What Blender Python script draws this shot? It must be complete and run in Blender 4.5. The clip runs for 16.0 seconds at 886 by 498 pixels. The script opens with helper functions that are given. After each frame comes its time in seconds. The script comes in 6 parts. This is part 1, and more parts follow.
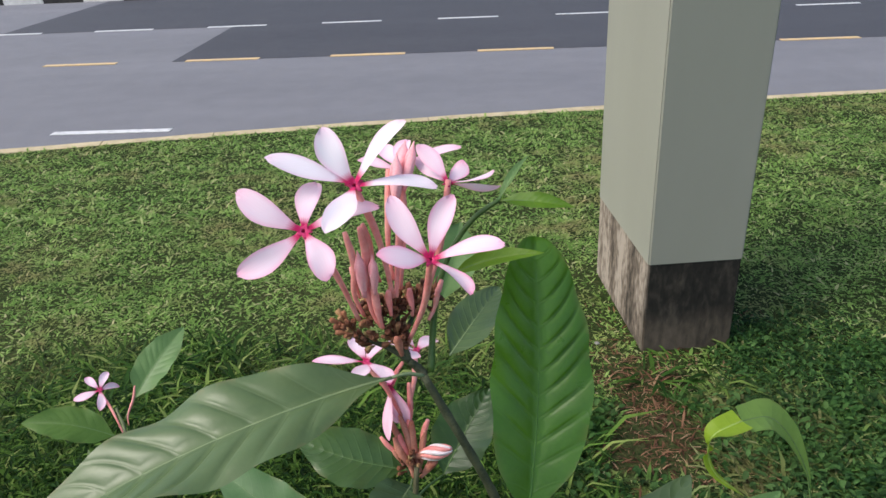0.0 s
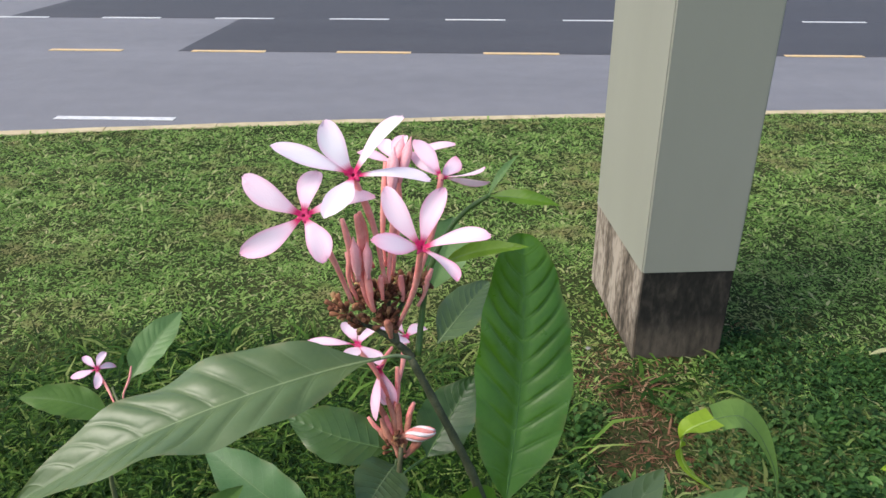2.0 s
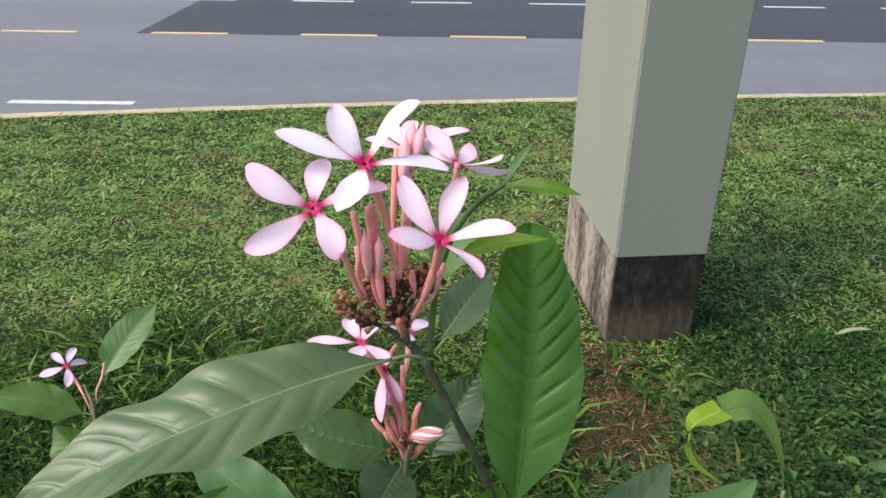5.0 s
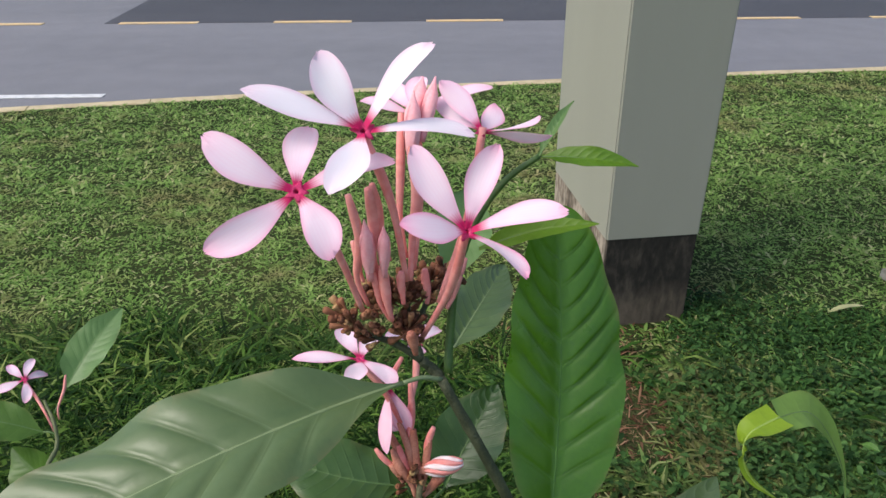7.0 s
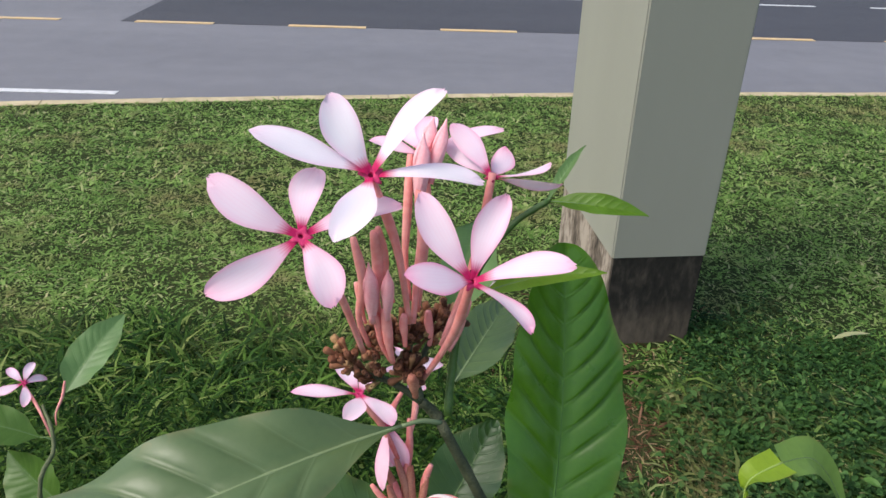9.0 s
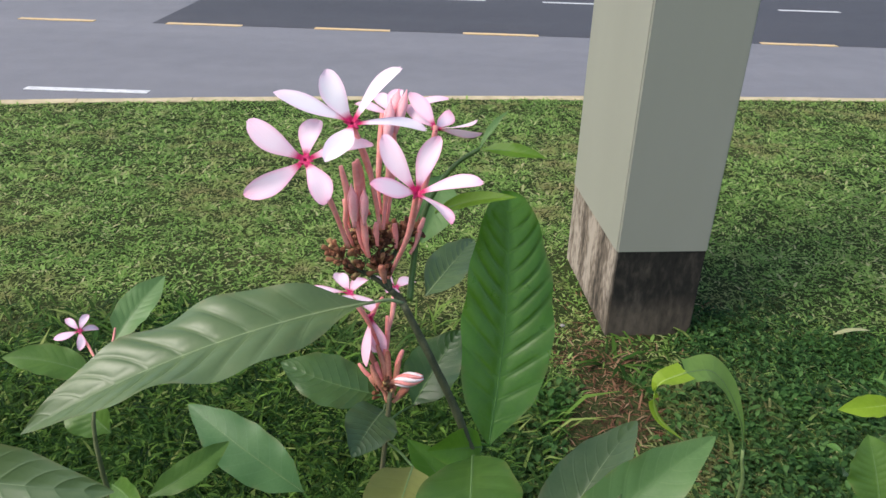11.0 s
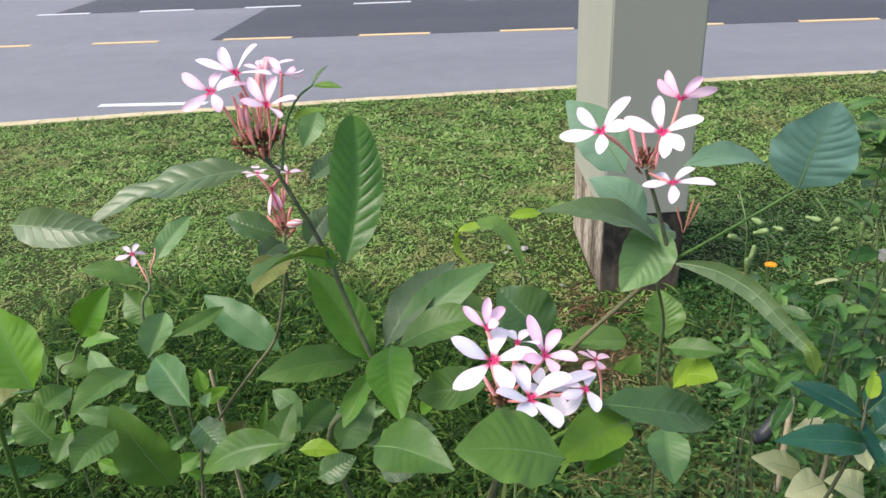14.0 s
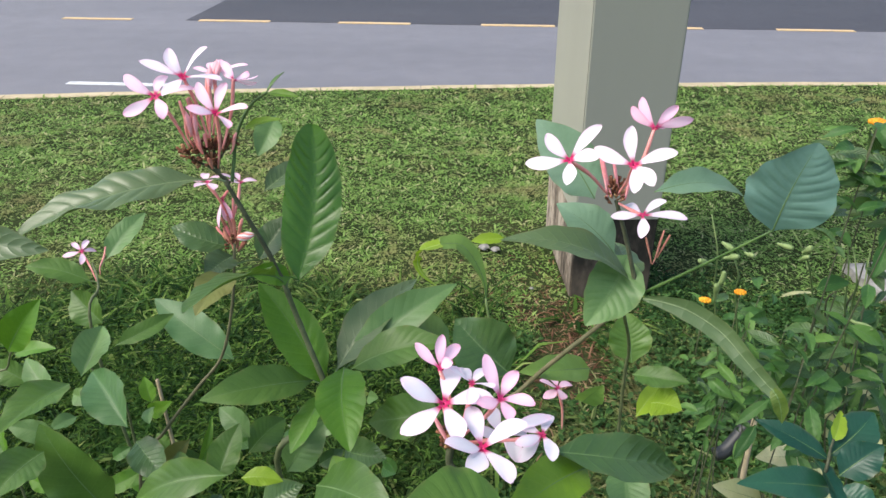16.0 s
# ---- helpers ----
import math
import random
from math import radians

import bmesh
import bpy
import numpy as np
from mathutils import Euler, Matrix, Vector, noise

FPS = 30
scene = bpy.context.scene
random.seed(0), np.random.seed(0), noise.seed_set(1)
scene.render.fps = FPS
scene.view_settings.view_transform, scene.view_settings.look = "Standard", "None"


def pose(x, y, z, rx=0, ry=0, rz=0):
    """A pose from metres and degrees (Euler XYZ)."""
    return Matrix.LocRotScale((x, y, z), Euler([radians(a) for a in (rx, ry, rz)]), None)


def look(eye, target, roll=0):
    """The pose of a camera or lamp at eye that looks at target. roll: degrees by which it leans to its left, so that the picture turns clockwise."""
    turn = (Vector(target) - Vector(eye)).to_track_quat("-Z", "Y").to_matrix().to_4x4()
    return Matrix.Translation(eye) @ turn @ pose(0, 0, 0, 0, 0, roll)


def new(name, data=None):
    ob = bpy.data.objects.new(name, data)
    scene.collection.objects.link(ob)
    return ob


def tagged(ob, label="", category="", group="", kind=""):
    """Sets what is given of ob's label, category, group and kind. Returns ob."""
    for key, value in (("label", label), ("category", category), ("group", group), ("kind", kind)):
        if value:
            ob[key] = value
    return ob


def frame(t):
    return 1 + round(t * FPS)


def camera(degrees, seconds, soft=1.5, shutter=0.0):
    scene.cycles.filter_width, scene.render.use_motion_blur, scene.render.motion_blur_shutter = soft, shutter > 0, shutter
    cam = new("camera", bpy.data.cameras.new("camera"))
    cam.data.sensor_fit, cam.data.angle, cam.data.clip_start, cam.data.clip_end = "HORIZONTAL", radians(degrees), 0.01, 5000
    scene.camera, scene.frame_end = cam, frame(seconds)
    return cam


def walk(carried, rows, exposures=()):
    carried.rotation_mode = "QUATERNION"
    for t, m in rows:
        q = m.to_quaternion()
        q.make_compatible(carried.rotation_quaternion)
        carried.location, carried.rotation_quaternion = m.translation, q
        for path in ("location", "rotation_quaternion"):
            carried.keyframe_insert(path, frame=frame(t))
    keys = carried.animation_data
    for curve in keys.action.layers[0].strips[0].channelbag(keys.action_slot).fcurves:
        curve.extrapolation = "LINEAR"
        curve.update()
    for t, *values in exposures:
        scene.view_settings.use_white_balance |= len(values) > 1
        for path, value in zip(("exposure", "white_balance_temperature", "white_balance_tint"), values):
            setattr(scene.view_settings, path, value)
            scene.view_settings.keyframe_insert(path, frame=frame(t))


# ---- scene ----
cam = camera(64.1, 16.0)
EXPOSURES = [(0, 0.62), (0.5, 0.79), (1, 0.77), (3.5, 0.78), (6.5, 0.74), (7, 0.56), (8, 0.53), (8.5, 0.56), (11, 0.74), (11.5, 0.78), (12, 1.05), (12.5, 1.06), (14.5, 1.08), (16, 0.98)]
PATH = [
    (0, (0.3835, -1.7210, 1.9227), (0.2915, 0.0633, 1.0238), -2.62),
    (0.5, (0.4157, -1.7014, 1.9309), (0.3117, 0.0872, 1.0421), -2.55),
    (1, (0.3871, -1.7832, 1.9254), (0.3091, 0.0045, 1.0319), -1.38),
    (1.5, (0.4106, -1.7552, 1.9291), (0.3303, 0.0340, 1.0390), -1.25),
    (2, (0.3887, -1.7456, 1.9282), (0.3031, 0.0401, 1.0316), -0.06),
    (2.5, (0.3778, -1.7139, 1.9069), (0.3143, 0.0599, 0.9853), 0.66),
    (3, (0.3840, -1.6884, 1.9006), (0.3137, 0.0776, 0.9644), -0.02),
    (3.5, (0.3901, -1.6983, 1.9080), (0.3517, 0.0766, 0.9870), 0.78),
    (4, (0.3561, -1.7263, 1.9150), (0.3452, 0.0560, 1.0077), 1.63),
    (4.2, (0.3666, -1.7325, 1.9242), (0.3544, 0.0501, 1.0175), 1.38),
    (6.3, (0.3488, -1.6627, 1.8848), (0.4231, 0.0723, 0.8926), 0.44),
    (6.5, (0.3531, -1.6517, 1.8780), (0.4373, 0.0876, 0.8942), 0.48),
    (7, (0.3438, -1.6433, 1.8819), (0.4065, 0.1067, 0.9155), -0.06),
    (7.5, (0.3462, -1.6452, 1.8900), (0.3911, 0.1128, 0.9375), 0.01),
    (8, (0.3464, -1.6489, 1.8895), (0.4086, 0.1067, 0.9336), 1.50),
    (8.5, (0.3437, -1.6314, 1.8902), (0.3984, 0.1261, 0.9372), 1.87),
    (10.8, (0.3661, -1.7385, 1.9156), (0.3673, 0.0292, 0.9802), 1.65),
    (11, (0.3798, -1.7738, 1.9196), (0.3648, -0.0093, 0.9782), 1.84),
    (11.5, (0.4265, -1.8951, 1.9411), (0.3572, -0.1213, 1.0197), 0.90),
    (12, (0.4891, -1.9365, 1.9334), (0.4646, -0.1875, 0.9637), -0.08),
    (12.5, (0.5386, -2.0376, 1.9584), (0.4132, -0.2840, 1.0049), -2.99),
    (13, (0.5661, -2.1188, 1.9764), (0.3877, -0.3617, 1.0378), -4.36),
    (13.5, (0.6185, -2.1675, 1.9963), (0.3833, -0.4016, 1.0872), -4.65),
    (14, (0.6356, -2.1685, 1.9818), (0.4409, -0.4122, 1.0449), -3.08),
    (14.5, (0.6384, -2.1226, 1.9934), (0.4842, -0.3792, 1.0255), -2.38),
    (15, (0.6463, -2.1077, 1.9813), (0.5201, -0.3762, 0.9883), -0.63),
    (15.5, (0.6350, -2.0937, 1.9907), (0.5079, -0.3496, 1.0202), -0.38),
    (16, (0.6485, -2.1099, 1.9928), (0.5277, -0.3601, 1.0319), 0.14),
]
walk(cam, [(t, look(eye, target, roll)) for t, eye, target, roll in PATH], EXPOSURES)


# ---- light ----
world = bpy.data.worlds.new("sky")
scene.world = world
world.use_nodes = True
wn = world.node_tree
sky = wn.nodes.new("ShaderNodeTexSky")
sky.sky_type = "NISHITA"
sky.sun_disc = False
sky.sun_elevation, sky.sun_rotation = radians(52), radians(-108)
sky.air_density, sky.dust_density, sky.ozone_density = 1.0, 3.0, 1.0
wn.links.new(sky.outputs[0], wn.nodes["Background"].inputs[0])
wn.nodes["Background"].inputs[1].default_value = 0.15
sun = new("sun", bpy.data.lights.new("sun", "SUN"))
sun.data.energy, sun.data.angle, sun.data.color = 1.5, radians(26), (1.0, 0.95, 0.88)
sun.matrix_world = look((-4.6, -2.2, 6.0), (0, 0, 0))


# ---- materials ----
def ramp(nt, fac, *stops):
    r = nt.nodes.new("ShaderNodeValToRGB")
    e = r.color_ramp.elements
    while len(e) < len(stops):
        e.new(0.5)
    for k, (p, c) in enumerate(stops):
        e[k].position, e[k].color = p, (*c, 1)
    nt.links.new(fac, r.inputs[0])
    return r.outputs[0]


def tex(nt, kind, scale, coord="Object", detail=4.0, squash=None):
    c = nt.nodes.new("ShaderNodeTexCoord")
    n = nt.nodes.new(kind)
    src = c.outputs[coord]
    if squash:
        m = nt.nodes.new("ShaderNodeMapping")
        m.inputs["Scale"].default_value = squash
        nt.links.new(src, m.inputs[0])
        src = m.outputs[0]
    nt.links.new(src, n.inputs["Vector"])
    n.inputs["Scale"].default_value = scale
    if "Detail" in n.inputs:
        n.inputs["Detail"].default_value = detail
    return n


def mix(nt, fac, a, b, mode="MIX"):
    m = nt.nodes.new("ShaderNodeMix")
    m.data_type, m.blend_type = "RGBA", mode
    for slot, v in ((0, fac), (6, a), (7, b)):
        if hasattr(v, "links"):
            nt.links.new(v, m.inputs[slot])
        elif slot == 0:
            m.inputs[0].default_value = v
        else:
            m.inputs[slot].default_value = (*v, 1)
    return m.outputs[2]


def math_node(nt, op, a, b=0.0, c=0.0):
    m = nt.nodes.new("ShaderNodeMath")
    m.operation = op
    for k, v in enumerate((a, b, c)):
        if hasattr(v, "links"):
            nt.links.new(v, m.inputs[k])
        else:
            m.inputs[k].default_value = v
    return m.outputs[0]


def material(name, rough=0.6, spec=0.3):
    m = bpy.data.materials.new(name)
    m.use_nodes = True
    b = m.node_tree.nodes["Principled BSDF"]
    b.inputs["Roughness"].default_value = rough
    b.inputs["Specular IOR Level"].default_value = spec
    return m, m.node_tree, b


def bump(nt, b, height, strength, dist):
    n = nt.nodes.new("ShaderNodeBump")
    n.inputs["Strength"].default_value, n.inputs["Distance"].default_value = strength, dist
    nt.links.new(height, n.inputs["Height"])
    nt.links.new(n.outputs[0], b.inputs["Normal"])


def thin(m, nt, b, colour, amount):
    """Lets part of the light through a thin leaf or petal."""
    t = nt.nodes.new("ShaderNodeBsdfTranslucent")
    nt.links.new(colour, t.inputs[0])
    x = nt.nodes.new("ShaderNodeMixShader")
    x.inputs[0].default_value = amount
    nt.links.new(b.outputs[0], x.inputs[1])
    nt.links.new(t.outputs[0], x.inputs[2])
    nt.links.new(x.outputs[0], nt.nodes["Material Output"].inputs[0])


def leaf_material(name, dark, light, vein, rough=0.42, through_=0.25, veins=11.0, gloss=0.36, relief=0.0005):
    m, nt, b = material(name, rough, gloss)
    uv = nt.nodes.new("ShaderNodeUVMap")
    sep = nt.nodes.new("ShaderNodeSeparateXYZ")
    nt.links.new(uv.outputs[0], sep.inputs[0])
    u, v = sep.outputs[0], sep.outputs[1]
    side = math_node(nt, "ABSOLUTE", math_node(nt, "SUBTRACT", v, 0.5))
    slant = math_node(nt, "SUBTRACT", u, math_node(nt, "MULTIPLY", side, 0.42))
    # distance from the nearest side vein, 0 on it and 1 midway between two
    near = math_node(nt, "ABSOLUTE", math_node(nt, "SUBTRACT", math_node(nt, "FRACT", math_node(nt, "ADD", math_node(nt, "MULTIPLY", slant, veins), 0.5)), 0.5))
    near = math_node(nt, "MULTIPLY", near, 2.0)
    line = math_node(nt, "SUBTRACT", 1.0, math_node(nt, "MULTIPLY", near, 9.0))
    rib = math_node(nt, "SUBTRACT", 1.0, math_node(nt, "MULTIPLY", side, 46.0))
    lines = math_node(nt, "MAXIMUM", math_node(nt, "MAXIMUM", line, rib), 0.0)
    n1 = tex(nt, "ShaderNodeTexNoise", 26.0, detail=5)
    n2 = tex(nt, "ShaderNodeTexNoise", 330.0, detail=3)
    n3 = tex(nt, "ShaderNodeTexNoise", 60.0, detail=4)
    info = nt.nodes.new("ShaderNodeObjectInfo")
    f = math_node(nt, "ADD", math_node(nt, "MULTIPLY", n1.outputs[0], 0.6), math_node(nt, "MULTIPLY", n2.outputs[0], 0.25))
    f = math_node(nt, "ADD", f, math_node(nt, "MULTIPLY", math_node(nt, "SUBTRACT", info.outputs["Random"], 0.5), 0.35))
    col = ramp(nt, f, (0.22, dark), (0.72, light))
    col = mix(nt, math_node(nt, "MULTIPLY", lines, 0.15), col, vein)
    spots = ramp(nt, tex(nt, "ShaderNodeTexNoise", 95.0, detail=2).outputs[0], (0.70, (0, 0, 0)), (0.78, (1, 1, 1)))
    col = mix(nt, math_node(nt, "MULTIPLY", spots, 0.25), col, tuple(c * 0.45 + 0.02 for c in dark))
    # browned nibbles and dust along the margin
    rim = math_node(nt, "MULTIPLY", math_node(nt, "POWER", math_node(nt, "MULTIPLY", side, 2.0), 14.0), math_node(nt, "GREATER_THAN", n3.outputs[0], 0.52))
    col = mix(nt, math_node(nt, "MULTIPLY", rim, 0.35), col, (0.20, 0.16, 0.06))
    nt.links.new(col, b.inputs["Base Color"])
    nt.links.new(math_node(nt, "ADD", rough - 0.10, math_node(nt, "MULTIPLY", n3.outputs[0], 0.22)), b.inputs["Roughness"])
    swell = math_node(nt, "SUBTRACT", 1.0, math_node(nt, "POWER", math_node(nt, "SUBTRACT", 1.0, near), 2.0))
    swell = math_node(nt, "MULTIPLY", swell, math_node(nt, "MINIMUM", math_node(nt, "MULTIPLY", math_node(nt, "SUBTRACT", 0.5, side), 5.0), 1.0))
    h = math_node(nt, "ADD", swell, math_node(nt, "MULTIPLY", n2.outputs[0], 0.12))
    h = math_node(nt, "ADD", h, math_node(nt, "MULTIPLY", n3.outputs[0], 0.5))
    bump(nt, b, h, 0.5, relief)
    thin(m, nt, b, mix(nt, 0.5, col, (light[0] * 1.3, light[1] * 1.25, light[2] * 0.5)), through_)
    return m


LEAF = {
    "mature": leaf_material("leaf_mature", (0.044, 0.106, 0.016), (0.098, 0.190, 0.030), (0.16, 0.27, 0.09), 0.42, 0.22),
    "glossy": leaf_material("leaf_glossy", (0.030, 0.108, 0.005), (0.072, 0.188, 0.010), (0.13, 0.28, 0.05), 0.30, 0.26, 12.0, 0.55, 0.0022),
    "dull": leaf_material("leaf_dull", (0.060, 0.110, 0.038), (0.098, 0.148, 0.056), (0.16, 0.23, 0.11), 0.38, 0.12, 11.0, 0.46, 0.0014),
    "dark": leaf_material("leaf_dark", (0.032, 0.080, 0.020), (0.070, 0.138, 0.034), (0.13, 0.22, 0.09), 0.36, 0.15, 11.0, 0.48, 0.0015),
    "bright": leaf_material("leaf_bright", (0.070, 0.180, 0.014), (0.140, 0.290, 0.026), (0.22, 0.36, 0.08), 0.42, 0.3),
    "young": leaf_material("leaf_young", (0.190, 0.310, 0.016), (0.310, 0.450, 0.034), (0.36, 0.50, 0.10), 0.45, 0.35),
    "pale": leaf_material("leaf_pale", (0.090, 0.180, 0.056), (0.155, 0.265, 0.086), (0.24, 0.35, 0.15), 0.42, 0.2),
    "teal": leaf_material("leaf_teal", (0.082, 0.170, 0.138), (0.148, 0.268, 0.215), (0.20, 0.32, 0.25), 0.40, 0.3),
    "young_green": leaf_material("leaf_young_green", (0.085, 0.190, 0.012), (0.170, 0.300, 0.022), (0.26, 0.38, 0.08), 0.42, 0.35),
    "cool": leaf_material("leaf_cool", (0.040, 0.110, 0.034), (0.086, 0.185, 0.060), (0.15, 0.26, 0.13), 0.44, 0.22),
    "cream": leaf_material("leaf_cream", (0.400, 0.410, 0.200), (0.640, 0.610, 0.370), (0.42, 0.48, 0.20), 0.5, 0.3),
    "yellowed": leaf_material("leaf_yellowed", (0.110, 0.135, 0.030), (0.200, 0.200, 0.050), (0.22, 0.24, 0.10), 0.55, 0.2),
    "bluegreen": leaf_material("leaf_bluegreen", (0.010, 0.056, 0.032), (0.028, 0.102, 0.054), (0.07, 0.16, 0.10), 0.34, 0.15),
    "light": leaf_material("leaf_light", (0.150, 0.260, 0.160), (0.230, 0.360, 0.240), (0.30, 0.42, 0.30), 0.45, 0.35),
    "olive": leaf_material("leaf_olive", (0.075, 0.130, 0.020), (0.150, 0.220, 0.030), (0.20, 0.28, 0.08), 0.5, 0.25),
    "tender": leaf_material("leaf_tender", (0.130, 0.240, 0.050), (0.220, 0.360, 0.085), (0.26, 0.38, 0.14), 0.45, 0.45),
    "weedy": leaf_material("leaf_weedy", (0.060, 0.150, 0.028), (0.130, 0.260, 0.050), (0.13, 0.24, 0.08), 0.5, 0.3, 6.0),
    "herb": leaf_material("leaf_herb", (0.024, 0.085, 0.016), (0.070, 0.165, 0.030), (0.10, 0.20, 0.06), 0.5, 0.2, 6.0),
}


def petal_material(name, pale, edge, core):
    m, nt, b = material(name, 0.55, 0.2)
    uv = nt.nodes.new("ShaderNodeUVMap")
    sep = nt.nodes.new("ShaderNodeSeparateXYZ")
    nt.links.new(uv.outputs[0], sep.inputs[0])
    u, v = sep.outputs[0], sep.outputs[1]
    side = math_node(nt, "MULTIPLY", math_node(nt, "ABSOLUTE", math_node(nt, "SUBTRACT", v, 0.5)), 2.0)
    rim = math_node(nt, "MAXIMUM", math_node(nt, "POWER", side, 4.5), math_node(nt, "POWER", u, 7.0))
    cloud = tex(nt, "ShaderNodeTexNoise", 120.0, detail=4)
    info = nt.nodes.new("ShaderNodeObjectInfo")
    rim = math_node(nt, "MULTIPLY", rim, math_node(nt, "ADD", 0.45, math_node(nt, "MULTIPLY", info.outputs["Random"], 0.6)))
    col = mix(nt, rim, pale, edge)
    col = mix(nt, math_node(nt, "MULTIPLY", cloud.outputs[0], 0.08), col, edge)
    wave = math_node(nt, "MULTIPLY", math_node(nt, "ABSOLUTE", math_node(nt, "SINE", math_node(nt, "MULTIPLY", v, 16.0))), 0.03)
    heart = ramp(nt, math_node(nt, "ADD", u, wave), (0.10, (1, 1, 1)), (0.23, (0, 0, 0)))
    blush = ramp(nt, u, (0.08, (0.42, 0.42, 0.42)), (0.46, (0, 0, 0)))
    col = mix(nt, blush, col, edge)
    veins_ = math_node(nt, "POWER", math_node(nt, "ABSOLUTE", math_node(nt, "SINE", math_node(nt, "MULTIPLY", v, 28.0))), 6.0)
    col = mix(nt, math_node(nt, "MULTIPLY", veins_, 0.05), col, edge)
    col = mix(nt, heart, col, core)
    nt.links.new(col, b.inputs["Base Color"])
    streak = tex(nt, "ShaderNodeTexNoise", 60.0, "UV", 3, (0.3, 3.0, 1))
    bump(nt, b, streak.outputs[0], 0.25, 0.0006)
    thin(m, nt, b, col, 0.24)
    return m


PETAL = {
    "pink": petal_material("petal_pink", (0.96, 0.78, 0.88), (0.92, 0.34, 0.54), (0.62, 0.02, 0.13)),
    "white": petal_material("petal_white", (0.88, 0.84, 0.89), (0.88, 0.62, 0.76), (0.62, 0.02, 0.13)),
    "rose": petal_material("petal_rose", (0.94, 0.66, 0.79), (0.88, 0.36, 0.54), (0.66, 0.06, 0.20)),
}


def plain(name, a, b_, scale, rough=0.7, spec=0.25, relief=0.0, dist=0.001, coord="Object", squash=None):
    m, nt, b = material(name, rough, spec)
    n1 = tex(nt, "ShaderNodeTexNoise", scale, coord, 6, squash)
    n2 = tex(nt, "ShaderNodeTexNoise", scale * 9, coord, 3, squash)
    f = math_node(nt, "ADD", math_node(nt, "MULTIPLY", n1.outputs[0], 0.65), math_node(nt, "MULTIPLY", n2.outputs[0], 0.35))
    nt.links.new(ramp(nt, f, (0.32, a), (0.68, b_)), b.inputs["Base Color"])
    if relief:
        bump(nt, b, n2.outputs[0], relief, dist)
    return m


TUBE = plain("flower_tube", (0.74, 0.19, 0.17), (0.90, 0.43, 0.39), 35, 0.5, 0.3)
BUD = plain("flower_bud", (0.76, 0.20, 0.23), (0.93, 0.50, 0.53), 35, 0.5, 0.3)
BUD_PETAL = plain("bud_petal", (0.88, 0.33, 0.37), (0.96, 0.56, 0.59), 90, 0.5, 0.25)
EYE = plain("flower_eye", (0.40, 0.010, 0.065), (0.74, 0.065, 0.21), 420, 0.5, 0.3)
m, nt, b = material("spent_calyx", 0.7, 0.25)
info = nt.nodes.new("ShaderNodeObjectInfo")
col = ramp(nt, info.outputs["Random"], (0.0, (0.085, 0.036, 0.020)), (0.5, (0.26, 0.100, 0.050)), (0.85, (0.43, 0.20, 0.105)), (1.0, (0.48, 0.35, 0.15)))
n1 = tex(nt, "ShaderNodeTexNoise", 4.0, detail=4)
nt.links.new(mix(nt, math_node(nt, "MULTIPLY", n1.outputs[0], 0.6), col, (0.03, 0.015, 0.01)), b.inputs["Base Color"])
HUSK = m
STEM = plain("stem_green", (0.075, 0.095, 0.040), (0.150, 0.170, 0.080), 60, 0.6, 0.3, 0.5, 0.001)
BARK = plain("stem_dark", (0.036, 0.046, 0.024), (0.105, 0.112, 0.060), 90, 0.7, 0.3, 0.8, 0.001)
WILT = plain("wilted_petal", (0.30, 0.090, 0.055), (0.60, 0.28, 0.20), 120, 0.7, 0.2)
PETAL_BACK = plain("faded_petal", (0.80, 0.62, 0.62), (0.93, 0.84, 0.84), 150, 0.6, 0.2)
SHOOT = plain("stem_fresh", (0.040, 0.095, 0.018), (0.090, 0.165, 0.038), 60, 0.45, 0.4)
BROWN_STEM = plain("stem_brownish", (0.070, 0.080, 0.035), (0.170, 0.150, 0.080), 60, 0.6, 0.3, 0.5, 0.001)
TWIG = plain("stem_tan", (0.20, 0.17, 0.10), (0.36, 0.30, 0.19), 50, 0.75, 0.2, 0.5, 0.001)
RIB = {
    "glossy": plain("midrib_glossy", (0.05, 0.14, 0.02), (0.09, 0.20, 0.04), 40, 0.4),
    "dull": plain("midrib_dull", (0.15, 0.21, 0.10), (0.22, 0.28, 0.14), 40, 0.5),
    "young": plain("midrib_young", (0.28, 0.40, 0.08), (0.36, 0.46, 0.13), 40, 0.5),
    "": plain("midrib_green", (0.085, 0.16, 0.05), (0.14, 0.22, 0.08), 40, 0.5),
}


def asphalt(name, dark, light, rough):
    m, nt, b = material(name, rough, 0.35)
    grit = tex(nt, "ShaderNodeTexVoronoi", 190.0)
    fine = tex(nt, "ShaderNodeTexNoise", 420.0, detail=2)
    wear = tex(nt, "ShaderNodeTexNoise", 0.55, detail=7, squash=(0.25, 1.6, 1))
    blot = tex(nt, "ShaderNodeTexNoise", 3.0, detail=5)
    f = math_node(nt, "ADD", math_node(nt, "MULTIPLY", wear.outputs[0], 0.6), math_node(nt, "MULTIPLY", blot.outputs[0], 0.4))
    col = ramp(nt, f, (0.3, dark), (0.7, light))
    col = mix(nt, math_node(nt, "MULTIPLY", fine.outputs[0], 0.5), col, tuple(c * 0.55 for c in dark))
    nt.links.new(col, b.inputs["Base Color"])
    bump(nt, b, grit.outputs[0], 0.5, 0.004)
    return m


ASPHALT_OLD = asphalt("asphalt_worn", (0.165, 0.165, 0.180), (0.225, 0.225, 0.240), 0.75)
ASPHALT_NEW = asphalt("asphalt_fresh", (0.050, 0.050, 0.058), (0.078, 0.077, 0.086), 0.7)


